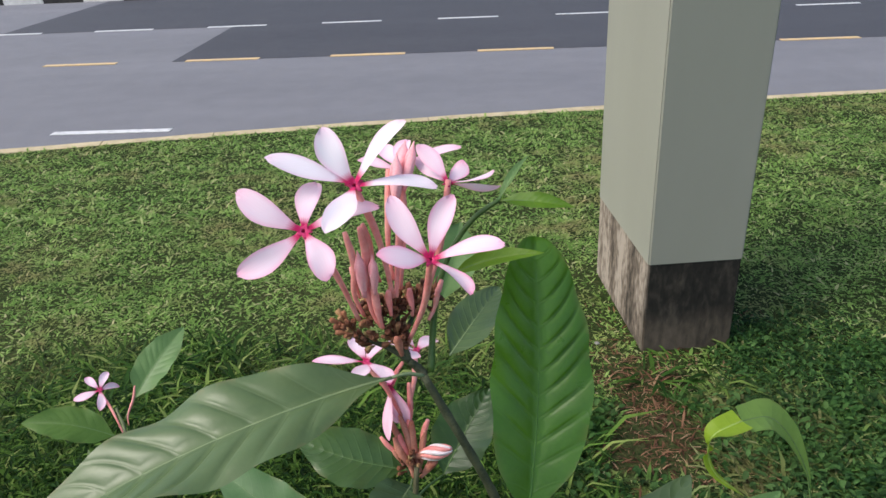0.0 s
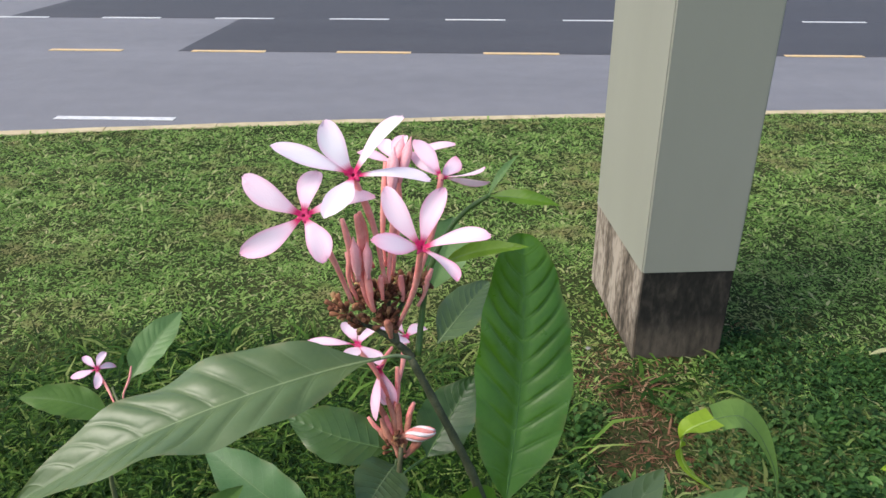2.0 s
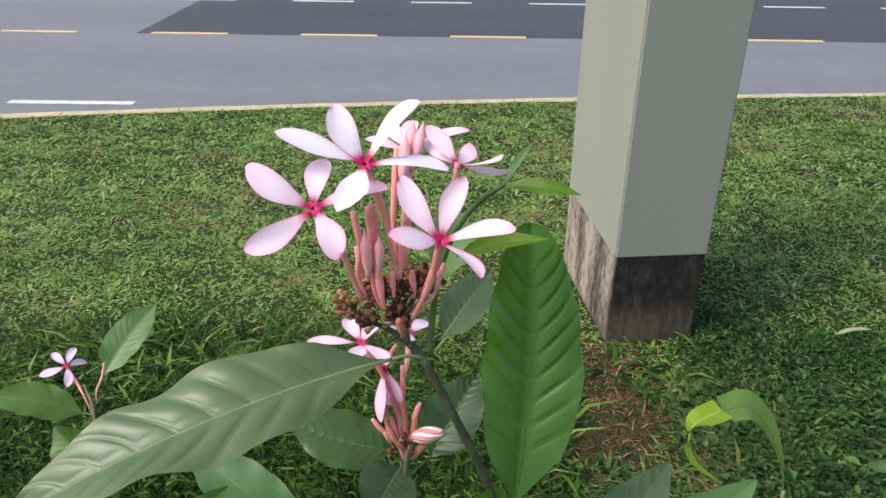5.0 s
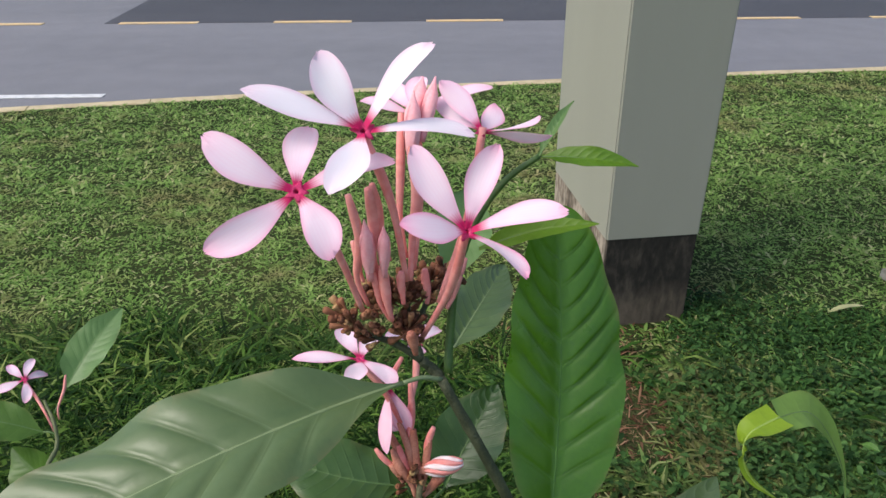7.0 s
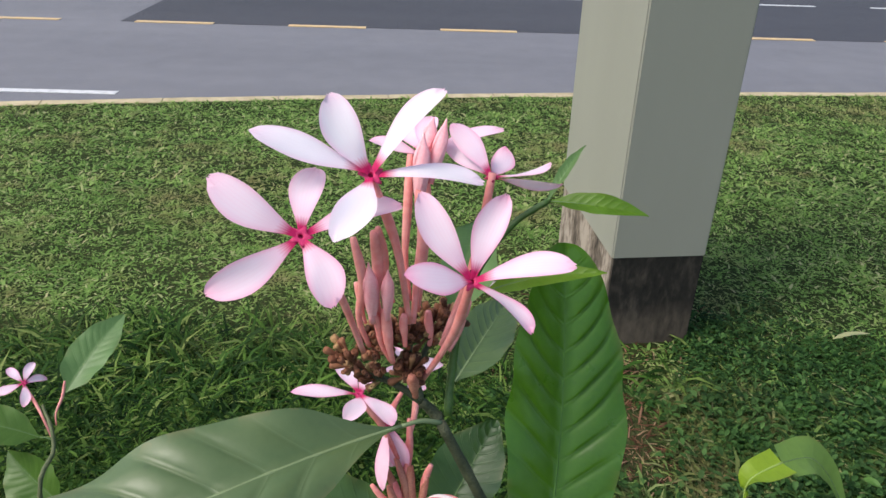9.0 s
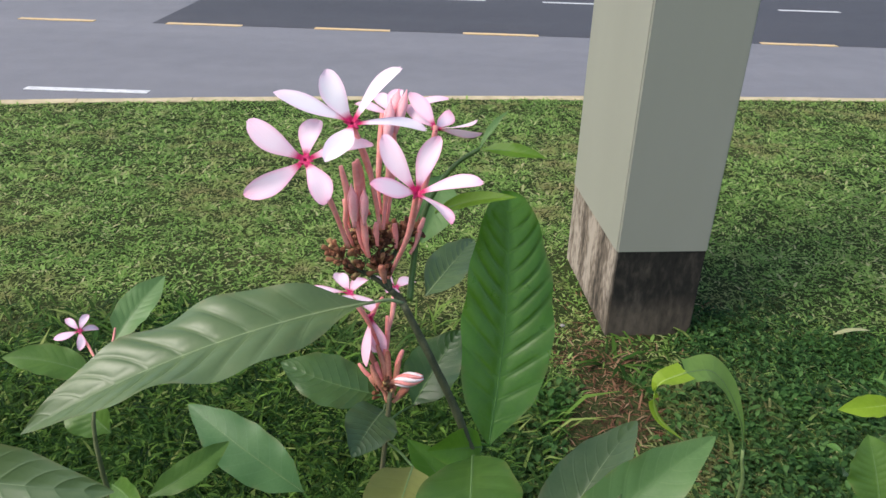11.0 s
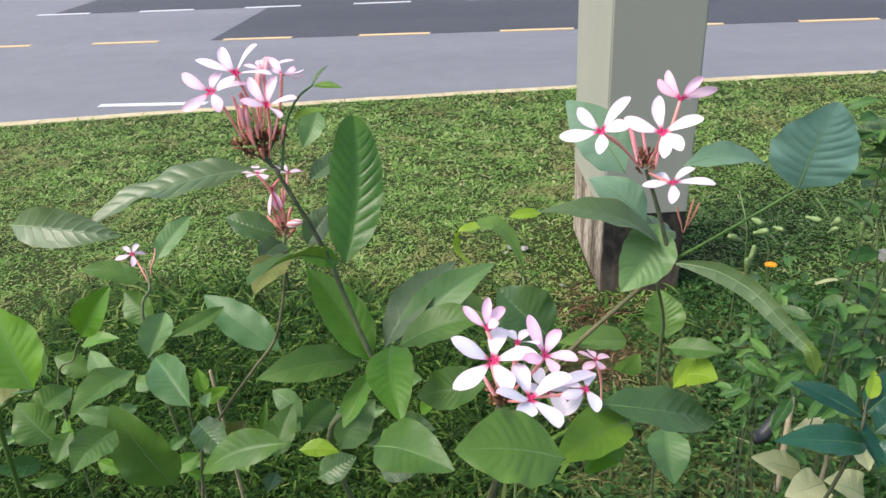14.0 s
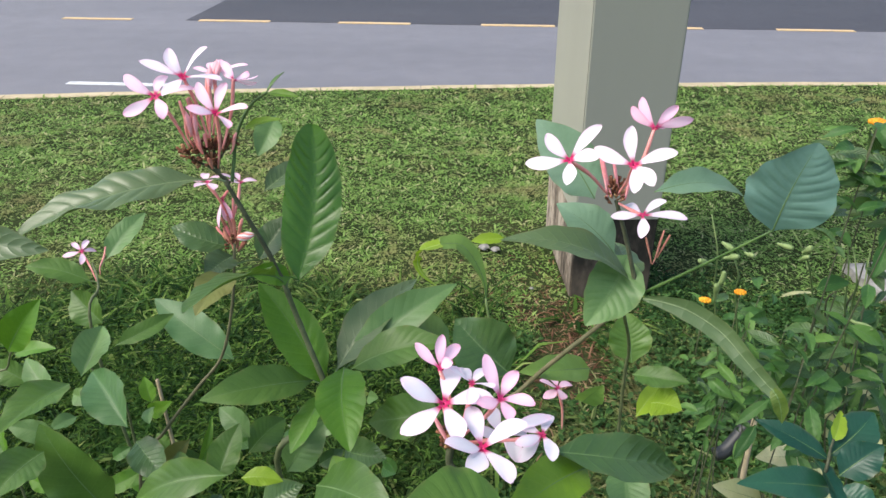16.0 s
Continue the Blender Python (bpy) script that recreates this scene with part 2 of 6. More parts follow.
def paint(name, col, dirt):
    m, nt, b = material(name, 0.6, 0.3)
    n = tex(nt, "ShaderNodeTexNoise", 14.0, detail=8)
    g = tex(nt, "ShaderNodeTexNoise", 160.0, detail=3)
    f = math_node(nt, "ADD", math_node(nt, "MULTIPLY", n.outputs[0], 0.6), math_node(nt, "MULTIPLY", g.outputs[0], 0.4))
    nt.links.new(ramp(nt, f, (0.36, dirt), (0.52, col)), b.inputs["Base Color"])
    bump(nt, b, g.outputs[0], 0.3, 0.002)
    return m


WHITE_PAINT = paint("road_paint_white", (0.62, 0.62, 0.61), (0.42, 0.42, 0.42))
YELLOW_PAINT = paint("road_paint_yellow", (0.62, 0.44, 0.21), (0.42, 0.34, 0.24))
KERB_CONCRETE = plain("kerb_concrete", (0.36, 0.29, 0.17), (0.56, 0.47, 0.30), 9, 0.8, 0.2, 0.5, 0.003)
BLACK_PAINT = plain("kerb_black", (0.02, 0.02, 0.02), (0.05, 0.05, 0.045), 12, 0.7)
KERB_WHITE = plain("kerb_white", (0.5, 0.5, 0.48), (0.7, 0.7, 0.68), 12, 0.7)

# soil under the grass, matted with green and dead blades
m, nt, b = material("verge_soil", 0.95, 0.05)
n1 = tex(nt, "ShaderNodeTexNoise", 2.2, detail=8)
n2 = tex(nt, "ShaderNodeTexNoise", 60.0, detail=6)
f = math_node(nt, "ADD", math_node(nt, "MULTIPLY", n1.outputs[0], 0.4), math_node(nt, "MULTIPLY", n2.outputs[0], 0.6))
nt.links.new(ramp(nt, f, (0.3, (0.012, 0.022, 0.006)), (0.5, (0.030, 0.046, 0.014)), (0.72, (0.075, 0.070, 0.030))), b.inputs["Base Color"])
bump(nt, b, n2.outputs[0], 0.9, 0.02)
SOIL = m


def grass_material(name, stops, straw, lush=0.35):
    m, nt, b = material(name, 0.6, 0.12)
    geo = nt.nodes.new("ShaderNodeNewGeometry")
    col = ramp(nt, geo.outputs["Random Per Island"], *stops)
    patch = tex(nt, "ShaderNodeTexNoise", 1.3, detail=6)
    fine = tex(nt, "ShaderNodeTexNoise", 7.0, detail=4)
    thick = tex(nt, "ShaderNodeTexNoise", 3.1, detail=5)
    f = math_node(nt, "ADD", math_node(nt, "MULTIPLY", patch.outputs[0], 0.55), math_node(nt, "MULTIPLY", fine.outputs[0], 0.45))
    dry = ramp(nt, f, (0.50, (0, 0, 0)), (0.64, (1, 1, 1)))
    deep = ramp(nt, thick.outputs[0], (0.47, (0, 0, 0)), (0.62, (1, 1, 1)))
    col = mix(nt, math_node(nt, "MULTIPLY", deep, lush), col, (0.055, 0.145, 0.026))
    col = mix(nt, math_node(nt, "MULTIPLY", dry, straw), col, (0.30, 0.22, 0.11))
    clump = tex(nt, "ShaderNodeTexNoise", 17.0, detail=3)
    col = mix(nt, 0.75, col, ramp(nt, clump.outputs[0], (0.32, (0.50, 0.56, 0.50)), (0.47, (0.96, 0.96, 0.96)), (0.68, (1.0, 1.0, 1.0))), "MULTIPLY")
    nt.links.new(col, b.inputs["Base Color"])
    thin(m, nt, b, col, 0.35)
    return m


GRASS = grass_material("grass_blades", ((0.0, (0.120, 0.225, 0.046)), (0.45, (0.205, 0.350, 0.078)), (0.85, (0.320, 0.460, 0.132)), (0.97, (0.50, 0.49, 0.25))), 0.62, 0.25)
# near-black stops put the shade between plants under the bushes into the colour
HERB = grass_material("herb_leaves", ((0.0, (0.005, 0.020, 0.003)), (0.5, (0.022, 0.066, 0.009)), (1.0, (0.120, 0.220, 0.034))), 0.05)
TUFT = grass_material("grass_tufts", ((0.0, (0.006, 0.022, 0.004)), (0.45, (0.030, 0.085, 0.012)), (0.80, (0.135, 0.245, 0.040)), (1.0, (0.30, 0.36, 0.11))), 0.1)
CLOVER = grass_material("clover_leaves", ((0.0, (0.012, 0.038, 0.009)), (0.5, (0.036, 0.095, 0.024)), (1.0, (0.095, 0.195, 0.055))), 0.05)
TURF = grass_material("turf_blades", ((0.0, (0.018, 0.050, 0.010)), (0.45, (0.060, 0.140, 0.028)), (0.82, (0.165, 0.285, 0.066)), (1.0, (0.36, 0.37, 0.17))), 0.4)
LITTER = grass_material("dead_grass", ((0.0, (0.050, 0.024, 0.014)), (0.4, (0.160, 0.078, 0.044)), (0.8, (0.310, 0.170, 0.100)), (1.0, (0.44, 0.31, 0.19))), 0.0, 0.0)

# painted column and its bare, stained foot
m, nt, b = material("column_paint", 0.55, 0.3)
n1 = tex(nt, "ShaderNodeTexNoise", 1.6, detail=6, squash=(1, 1, 0.25))
n2 = tex(nt, "ShaderNodeTexNoise", 70.0, detail=3)
nt.links.new(ramp(nt, n1.outputs[0], (0.3, (0.262, 0.266, 0.216)), (0.7, (0.304, 0.307, 0.253))), b.inputs["Base Color"])
bump(nt, b, n2.outputs[0], 0.12, 0.002)
COLUMN_PAINT = m
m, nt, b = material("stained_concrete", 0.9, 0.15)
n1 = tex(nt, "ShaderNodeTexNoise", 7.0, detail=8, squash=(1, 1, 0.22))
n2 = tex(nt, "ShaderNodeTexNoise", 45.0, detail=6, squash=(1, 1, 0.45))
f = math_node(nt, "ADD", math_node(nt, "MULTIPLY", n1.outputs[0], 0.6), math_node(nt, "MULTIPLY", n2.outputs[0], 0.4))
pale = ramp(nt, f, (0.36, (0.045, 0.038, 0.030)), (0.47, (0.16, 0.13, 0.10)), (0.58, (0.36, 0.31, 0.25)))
front_dark = ramp(nt, f, (0.36, (0.010, 0.010, 0.009)), (0.52, (0.026, 0.024, 0.020)), (0.66, (0.075, 0.064, 0.050)))
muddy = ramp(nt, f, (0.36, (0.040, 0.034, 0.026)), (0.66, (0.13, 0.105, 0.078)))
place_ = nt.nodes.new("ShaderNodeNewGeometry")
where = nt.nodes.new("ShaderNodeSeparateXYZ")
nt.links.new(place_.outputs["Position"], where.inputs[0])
# much darker on the side towards the bushes, turning to mud near the ground
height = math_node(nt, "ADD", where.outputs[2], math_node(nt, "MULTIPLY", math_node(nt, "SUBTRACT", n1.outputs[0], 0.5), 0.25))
front = mix(nt, ramp(nt, height, (0.36, (0, 0, 0)), (0.46, (1, 1, 1))), muddy, front_dark)
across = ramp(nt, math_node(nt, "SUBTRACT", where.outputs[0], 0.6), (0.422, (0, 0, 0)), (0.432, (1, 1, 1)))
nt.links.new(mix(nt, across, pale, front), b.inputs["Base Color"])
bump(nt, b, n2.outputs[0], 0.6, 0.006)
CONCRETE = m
HOSE = plain("black_rubber", (0.012, 0.014, 0.014), (0.03, 0.034, 0.034), 30, 0.45, 0.4)
STONE = plain("pale_pebble", (0.17, 0.16, 0.14), (0.34, 0.33, 0.30), 20, 0.8)
ORANGE = plain("orange_petal", (0.70, 0.22, 0.01), (0.82, 0.42, 0.03), 60, 0.6)
POD = plain("seed_pod", (0.13, 0.20, 0.065), (0.25, 0.32, 0.13), 60, 0.6)


# ---- helpers ----
def thing(name, at, label, category, group="", kind=""):
    ob = new(name)
    ob.location = at
    ob.empty_display_size = 0.05
    return tagged(ob, label, category, group, kind)


def hang(ob, parent):
    """Parents ob, whose vertices are in world places."""
    ob.parent = parent
    ob.matrix_parent_inverse = Matrix.Translation(-parent.location) if parent.type == "EMPTY" else Matrix()
    return ob


def mesh_of(name, verts, faces, mat, smooth=True, uvs=None):
    me = bpy.data.meshes.new(name)
    me.from_pydata([tuple(v) for v in verts], [], faces)
    if smooth:
        me.polygons.foreach_set("use_smooth", [True] * len(me.polygons))
    if uvs is not None:
        layer = me.uv_layers.new(name="UVMap")
        idx = np.empty(len(me.loops), dtype=np.int32)
        me.loops.foreach_get("vertex_index", idx)
        layer.data.foreach_set("uv", np.asarray(uvs, dtype=np.float32)[idx].ravel())
    me.materials.append(mat)
    me.update()
    return me


def part(name, me, parent, label=""):
    return tagged(hang(new(name, me), parent), label)


def bm_part(name, bm, mat, parent, label="", smooth=False):
    me = bpy.data.meshes.new(name)
    bm.to_mesh(me)
    bm.free()
    me.materials.append(mat)
    if smooth:
        me.polygons.foreach_set("use_smooth", [True] * len(me.polygons))
    return part(name, me, parent, label) if parent else new(name, me)


def unit(v):
    return Vector(v).normalized()


def spline(points, n):
    """A smooth line through points, n places a stretch."""
    p = [Vector(q) for q in points]
    p = [2 * p[0] - p[1], *p, 2 * p[-1] - p[-2]]
    out = []
    for k in range(1, len(p) - 2):
        a, b_, c, d = p[k - 1:k + 3]
        for j in range(n):
            t = j / n
            out.append(0.5 * (2 * b_ + (c - a) * t + (2 * a - 5 * b_ + 4 * c - d) * t * t + (3 * b_ - a - 3 * c + d) * t ** 3))
    out.append(p[-2])
    return out


def tube_mesh(name, points, radii, mat, sides=8, n=6, knots=0.0, rnd=None):
    """A round stem through points, its radius changing along it; knots: swollen leaf scars."""
    line = spline(points, n)
    verts, faces = [], []
    up = Vector((0.31, 0.2, 0.93))
    last = len(line) - 1
    for k, p in enumerate(line):
        along = (line[min(k + 1, last)] - line[max(k - 1, 0)]).normalized()
        s = along.cross(up).normalized()
        w = s.cross(along)
        f = k / last * (len(radii) - 1)
        i = min(int(f), len(radii) - 2)
        r = radii[i] + (radii[i + 1] - radii[i]) * (f - i)
        if knots and k % 5 == 2:
            r *= 1 + knots
        for j in range(sides):
            a = 2 * math.pi * j / sides
            verts.append(p + (s * math.cos(a) + w * math.sin(a)) * r)
    for k in range(last):
        for j in range(sides):
            a, b_ = k * sides + j, k * sides + (j + 1) % sides
            faces.append((a, b_, b_ + sides, a + sides))
    verts += [line[0], line[-1]]
    for j in range(sides):
        faces.append((len(verts) - 2, (j + 1) % sides, j))
        faces.append((len(verts) - 1, last * sides + j, last * sides + (j + 1) % sides))
    return mesh_of(name, verts, faces, mat)


def stem(shrub, points, r0, r1, mat=None, label="", name="stem", knots=0.12):
    return part(name, tube_mesh(name, points, (r0, r1), mat or STEM, 10, 7, knots), shrub, label)


def leaf_grid(base, tip, width, face, arch, fold, ripple, seed, point, nu, nv, veins, twist, belly, round_, quilt, lift=0.0):
    """Vertices, faces and UVs of one leaf blade with a sunken midrib and quilted side panels. A thin solid: upper and lower skin."""
    base, tip = Vector(base), Vector(tip)
    along = tip - base
    length = along.length
    x = along.normalized()
    z0 = unit(face)
    z0 = (z0 - x * z0.dot(x)).normalized()
    rnd = random.Random(seed)
    ph1, ph2 = rnd.uniform(0, 6), rnd.uniform(0, 6)
    sway = rnd.uniform(-0.05, 0.05) * length
    verts, uvs, mid = [], [], []
    y0 = z0.cross(x)

    def spine(u):
        """Half width, centre and axes of the blade at u."""
        prof = math.sin(math.pi * u ** (math.log(0.5) / math.log(belly))) ** round_ if 0 < u < 1 else 0.0
        prof *= 1 - 0.45 * point * max(0.0, u - 0.72) / 0.28
        prof *= min(1.0, u / 0.17) ** 0.5 if u > 0 else 0.0
        tw = twist * (u - 0.3)
        z = z0 * math.cos(tw) + y0 * math.sin(tw)
        return max(width * 0.5 * prof, 0.0010 * (1 - 0.8 * u)), base + along * u + z0 * (4 * arch * length * u * (1 - u)) + y0 * (sway * math.sin(math.pi * u)) + Vector((0, 0, 4 * lift * length * u * (1 - u))), z.cross(x), z

    for i in range(nu + 1):
        w = i / nu
        _, c, _, z = spine(w)
        mid.append((c, z, x))
        panel = abs(math.sin(math.pi * w * veins)) ** 0.6
        for j in range(nv + 1):
            v = j / nv * 2 - 1
            q = abs(v)
            u = min(1.0, w + 4 * min(0.5 * width / length, 0.21) * q ** 1.15 * w * (1 - w))
            half, c, y, z = spine(u)
            h = fold * half * q ** 1.2 + quilt * half * panel * min(1, q * 5) * min(1, (1 - q) * 3) * 2
            h += ripple * half * q * q * math.sin(7 * u + ph1 + (2.1 if v > 0 else 0)) + 0.4 * ripple * half * q ** 3 * math.sin(23 * u + ph2 + v)
            edge = 1 + 0.02 * math.sin(31 * u + ph2)
            verts.append(c + y * (v * half * edge * (1 - 0.12 * abs(fold))) + z * h)
            uvs.append((w + 0.21 * q, j / nv))
    n = nv + 1
    faces = [(i * n + j, i * n + j + 1, (i + 1) * n + j + 1, (i + 1) * n + j) for i in range(nu) for j in range(nv)]
    return verts, uvs, faces, mid


LEAVES = [0]


def leaf(shrub, base, tip, width, face=(0, -0.5, 0.85), kind="mature", arch=0.06, fold=0.3, ripple=0.13, stalk=None, point=0.5, twist=0.0, veins=11, label="", belly=0.45, fine=1, round_=0.72, quilt=0.016, lift=0.0):
    LEAVES[0] += 1
    nu, nv = (veins * 8 if quilt > 0.02 else veins * 6, 12) if fine else (veins * 3, 8)
    verts, uvs, faces, mid = leaf_grid(base, tip, width, face, arch, fold, ripple, LEAVES[0], point, nu, nv, veins, twist, belly, round_, quilt, lift)
    blade = part("leaf", mesh_of("leaf", verts, faces, LEAF[kind], True, uvs), shrub, label)
    line = [c - z * 0.0003 for c, z, x in mid[:: max(1, nu // 11)]]
    r = 0.006 * width + 0.00035
    part("midrib", tube_mesh("midrib", line, (r * 1.3, r * 0.35), RIB.get(kind, RIB[""]), 6, 3), blade)
    if stalk:
        a, b_ = Vector(stalk), Vector(base)
        part("leaf_stalk", tube_mesh("leaf_stalk", (a, a.lerp(b_, 0.5) + Vector((0, 0, 0.002)), b_), (r * 1.6, r * 1.3), RIB.get(kind, RIB[""]), 6, 4), blade)
    return blade


def petal_mesh(name, mat, curl, cup, wide):
    nu, nv = 20, 8
    verts, uvs = [], []
    for i in range(nu + 1):
        u = i / nu
        rise = 0.17 + 0.83 * math.sin(min(u / 0.66, 1.0) * math.pi / 2) ** 1.5
        fall = math.sqrt(max(0.0, 1 - ((u - 0.62) / 0.385) ** 2)) if u > 0.62 else 1.0
        half = 0.5 * wide * rise * fall
        for j in range(nv + 1):
            v = j / nv * 2 - 1
            z = curl * (u * u - u) * -1 + cup * v * v * half * 1.4 + 0.012 * math.sin(6 * u + 2 * v) - 0.05 * u ** 6
            # one edge of the blade is fuller than the other, as in a pinwheel
            verts.append((u + 0.015 * math.sin(9 * v + 3 * u) * u, v * half * (1.10 if v > 0 else 0.90) + 0.035 * math.sin(math.pi * u), z))
            uvs.append((u, j / nv))
    n = nv + 1
    faces = [(i * n + j, i * n + j + 1, (i + 1) * n + j + 1, (i + 1) * n + j) for i in range(nu) for j in range(nv)]
    return mesh_of(name, verts, faces, mat, True, uvs)


PETALS = {k: [petal_mesh("petal", PETAL[k], c, q, w) for c, q, w in ((0.10, 0.12, 0.36), (0.14, 0.04, 0.38), (0.05, 0.15, 0.345))] for k in PETAL}


def eye_mesh():
    """The throat of a flower: a five-rayed dark star with a raised rim round a small hole, and five pale anther tips."""
    verts, faces = [], []
    for k in range(40):
        a = 2 * math.pi * k / 40
        ray = 0.5 + 0.5 * math.cos(5 * a)
        for r, z in ((0.03, -0.06), (0.045, 0.012), (0.075, 0.026), (0.10 + 0.05 * ray, 0.014), (0.12 + 0.10 * ray ** 2, 0.012), (0.05, -0.10)):
            verts.append((r * math.cos(a), r * math.sin(a), z))
    for k in range(40):
        a, b_ = 6 * k, 6 * ((k + 1) % 40)
        for j in range(5):
            faces.append((a + j, b_ + j, b_ + j + 1, a + j + 1))
    faces.append(tuple(6 * k for k in range(40)))
    return mesh_of("eye", verts, faces, EYE)


EYES = eye_mesh()


def flower(shrub, centre, tips, foot, kind="pink", width=1.0, tube=0.0014, label="", rolls=()):
    """Five petals from a throat at centre out to the tips, on a slim tube that rises from foot."""
    c, f = Vector(centre), Vector(foot)
    tips = [Vector(t) for t in tips]
    axis = Vector()
    order = tips + tips[:1]
    for a, b_ in zip(order, order[1:]):
        axis += (a - c).cross(b_ - c)
    if axis.length < 1e-6:
        axis = c - f
    axis.normalize()
    bend = f.lerp(c, 0.55) + (f - c).cross(Vector((0, 1, 0))) * 0.04
    body = part("flower", tube_mesh("flower", (f, bend, c - axis * 0.0015), (tube * 0.9, tube * 1.1, tube * 1.5, tube * 1.2), TUBE, 8, 6), shrub, label)
    size = sum((t - c).length for t in tips) / len(tips)
    throat = new("eye", EYES)
    first = tips[0] - c
    side = (first - axis * first.dot(axis)).normalized()
    throat.matrix_basis = Matrix.LocRotScale(c + axis * 0.0006, Matrix((side, axis.cross(side), axis)).transposed().to_quaternion(), Vector((size * 0.60,) * 3))
    hang(throat, body)
    for k, t in enumerate(tips):
        x = (t - c).normalized()
        z = (axis - x * axis.dot(x)).normalized()
        a = radians(rolls[k]) if k < len(rolls) else 0.0
        z = z * math.cos(a) + z.cross(x) * math.sin(a)
        y = z.cross(x)
        long = (t - c).length
        ob = new("petal", PETALS[kind][k % 3])
        ob.matrix_basis = Matrix.LocRotScale(c + x * long * 0.04 + z * 0.0002 * k, Matrix((x, y, z)).transposed().to_quaternion(), Vector((long * 0.97, size * width, size)))
        hang(ob, body)
    return body


def bud(shrub, foot, tip, r=0.0017, mat=None, label="", name="bud"):
    a, b_ = Vector(foot), Vector(tip)
    rnd = random.Random(int(abs(a.x * 7919 + b_.y * 5701 + b_.z * 3307) * 1000))
    off = [Vector((rnd.uniform(-1, 1), rnd.uniform(-1, 1), 0)) * (b_ - a).length * k for k in (0.05, 0.035, 0.02)]
    pts = [a, a.lerp(b_, 0.3) + off[0], a.lerp(b_, 0.65) + off[1], b_ + off[2]]
    r *= rnd.uniform(0.8, 1.15)
    return part(name, tube_mesh(name, pts, (r * 0.6, r * 0.65, r * 0.75, r * 1.05, r * 1.15, r * 1.1, r * 0.7), mat or BUD, 8, 5), shrub, label)


def closed_bud(shrub, foot, tip, r, label="pink unopened flower bud"):
    """A closed flower: petals rolled round one another into a spindle on a short neck."""
    a, b_ = Vector(foot), Vector(tip)
    axis = (b_ - a).normalized()
    side = axis.orthogonal().normalized()
    up = axis.cross(side)
    body = part("bud", tube_mesh("bud", (a - axis * 0.004, a.lerp(b_, 0.4), a.lerp(b_, 0.85)), (r * 0.55, r * 0.8, r * 0.8, r * 0.3), BUD, 10, 5), shrub, label)
    for k in range(4):
        verts, uvs = [], []
        n, w = 14, 6
        for i in range(n + 1):
            u = i / n
            rad = r * (0.55 + 0.55 * math.sin(math.pi * min(u * 1.05, 1)) ** 0.8) * (1 - max(0.0, u - 0.7) / 0.3 * 0.82)
            for j in range(w + 1):
                v = j / w
                q = 2 * math.pi * (k / 4 + 0.36 * v) + 1.5 * u
                out = rad * (1 + 0.16 * v)
                verts.append(a.lerp(b_, u) + (side * math.cos(q) + up * math.sin(q)) * out)
                uvs.append((0.35 + 0.6 * u, v))
        faces = [(i * (w + 1) + j, i * (w + 1) + j + 1, (i + 1) * (w + 1) + j + 1, (i + 1) * (w + 1) + j) for i in range(n) for j in range(w)]
        part("petal", mesh_of("petal", verts, faces, BUD_PETAL, True, uvs), body)
    return body


def striped_bud(shrub, foot, tip, r):
    """A wilting flower rolled up into a ball of red and white twisted folds."""
    a, b_ = Vector(foot), Vector(tip)
    axis = (b_ - a).normalized()
    side = axis.orthogonal().normalized()
    up = axis.cross(side)
    body = part("wilted_flower", tube_mesh("wilted_flower", (a - axis * 0.004, a.lerp(b_, 0.5), a.lerp(b_, 0.9)), (r * 0.3, r * 0.75, r * 0.75, r * 0.2), WILT, 10, 5), shrub, "rolled-up wilting flower striped red and white")
    for k in range(8):
        pts, rad = [], []
        for i in range(7):
            u = i / 6
            q = 2 * math.pi * k / 8 + 1.8 * u
            w = r * 0.72 * math.sin(math.pi * (0.08 + 0.84 * u)) ** 0.7
            pts.append(a.lerp(b_, u) + (side * math.cos(q) + up * math.sin(q)) * w)
            rad.append(r * 0.34 * math.sin(math.pi * (0.1 + 0.8 * u)))
        part("fold", tube_mesh("fold", pts, rad, PETAL_BACK if k % 2 else TUBE, 7, 3), body)
    return body


def ribbon_leaf(shrub, spine, widths, side, kind, label=""):
    """A bent leaf along a curved spine; widths: its breadth at each point of the spine."""
    line = spline(spine, 8)
    nu, nv = len(line) - 1, 10
    side = unit(side)
    verts, uvs = [], []
    for i, p in enumerate(line):
        u = i / nu
        t_ = (line[min(i + 1, nu)] - line[max(i - 1, 0)]).normalized()
        y_ = (side - t_ * side.dot(t_)).normalized()
        z_ = t_.cross(y_)
        if z_.z < 0 and 0.2 < u < 0.5:
            z_ = -z_
        f = u * (len(widths) - 1)
        k = min(int(f), len(widths) - 2)
        half = 0.5 * (widths[k] + (widths[k + 1] - widths[k]) * (f - k))
        for j in range(nv + 1):
            v = j / nv * 2 - 1
            lift = 0.22 * abs(v) ** 1.3 + 0.05 * v * v * math.sin(9 * u + 2 * v)
            verts.append(p + y_ * (v * half) + z_ * (lift * half))
            uvs.append((u + 0.21 * abs(v), j / nv))
    n = nv + 1
    faces = [(i * n + j, i * n + j + 1, (i + 1) * n + j + 1, (i + 1) * n + j) for i in range(nu) for j in range(nv)]
    blade = part("leaf", mesh_of("leaf", verts, faces, LEAF[kind], True, uvs), shrub, label)
    r = 0.01 * max(widths) + 0.0003
    part("midrib", tube_mesh("midrib", line[::4] + [line[-1]], (r * 1.4, r * 0.4), RIB.get(kind, RIB[""]), 6, 3), blade)
    return blade


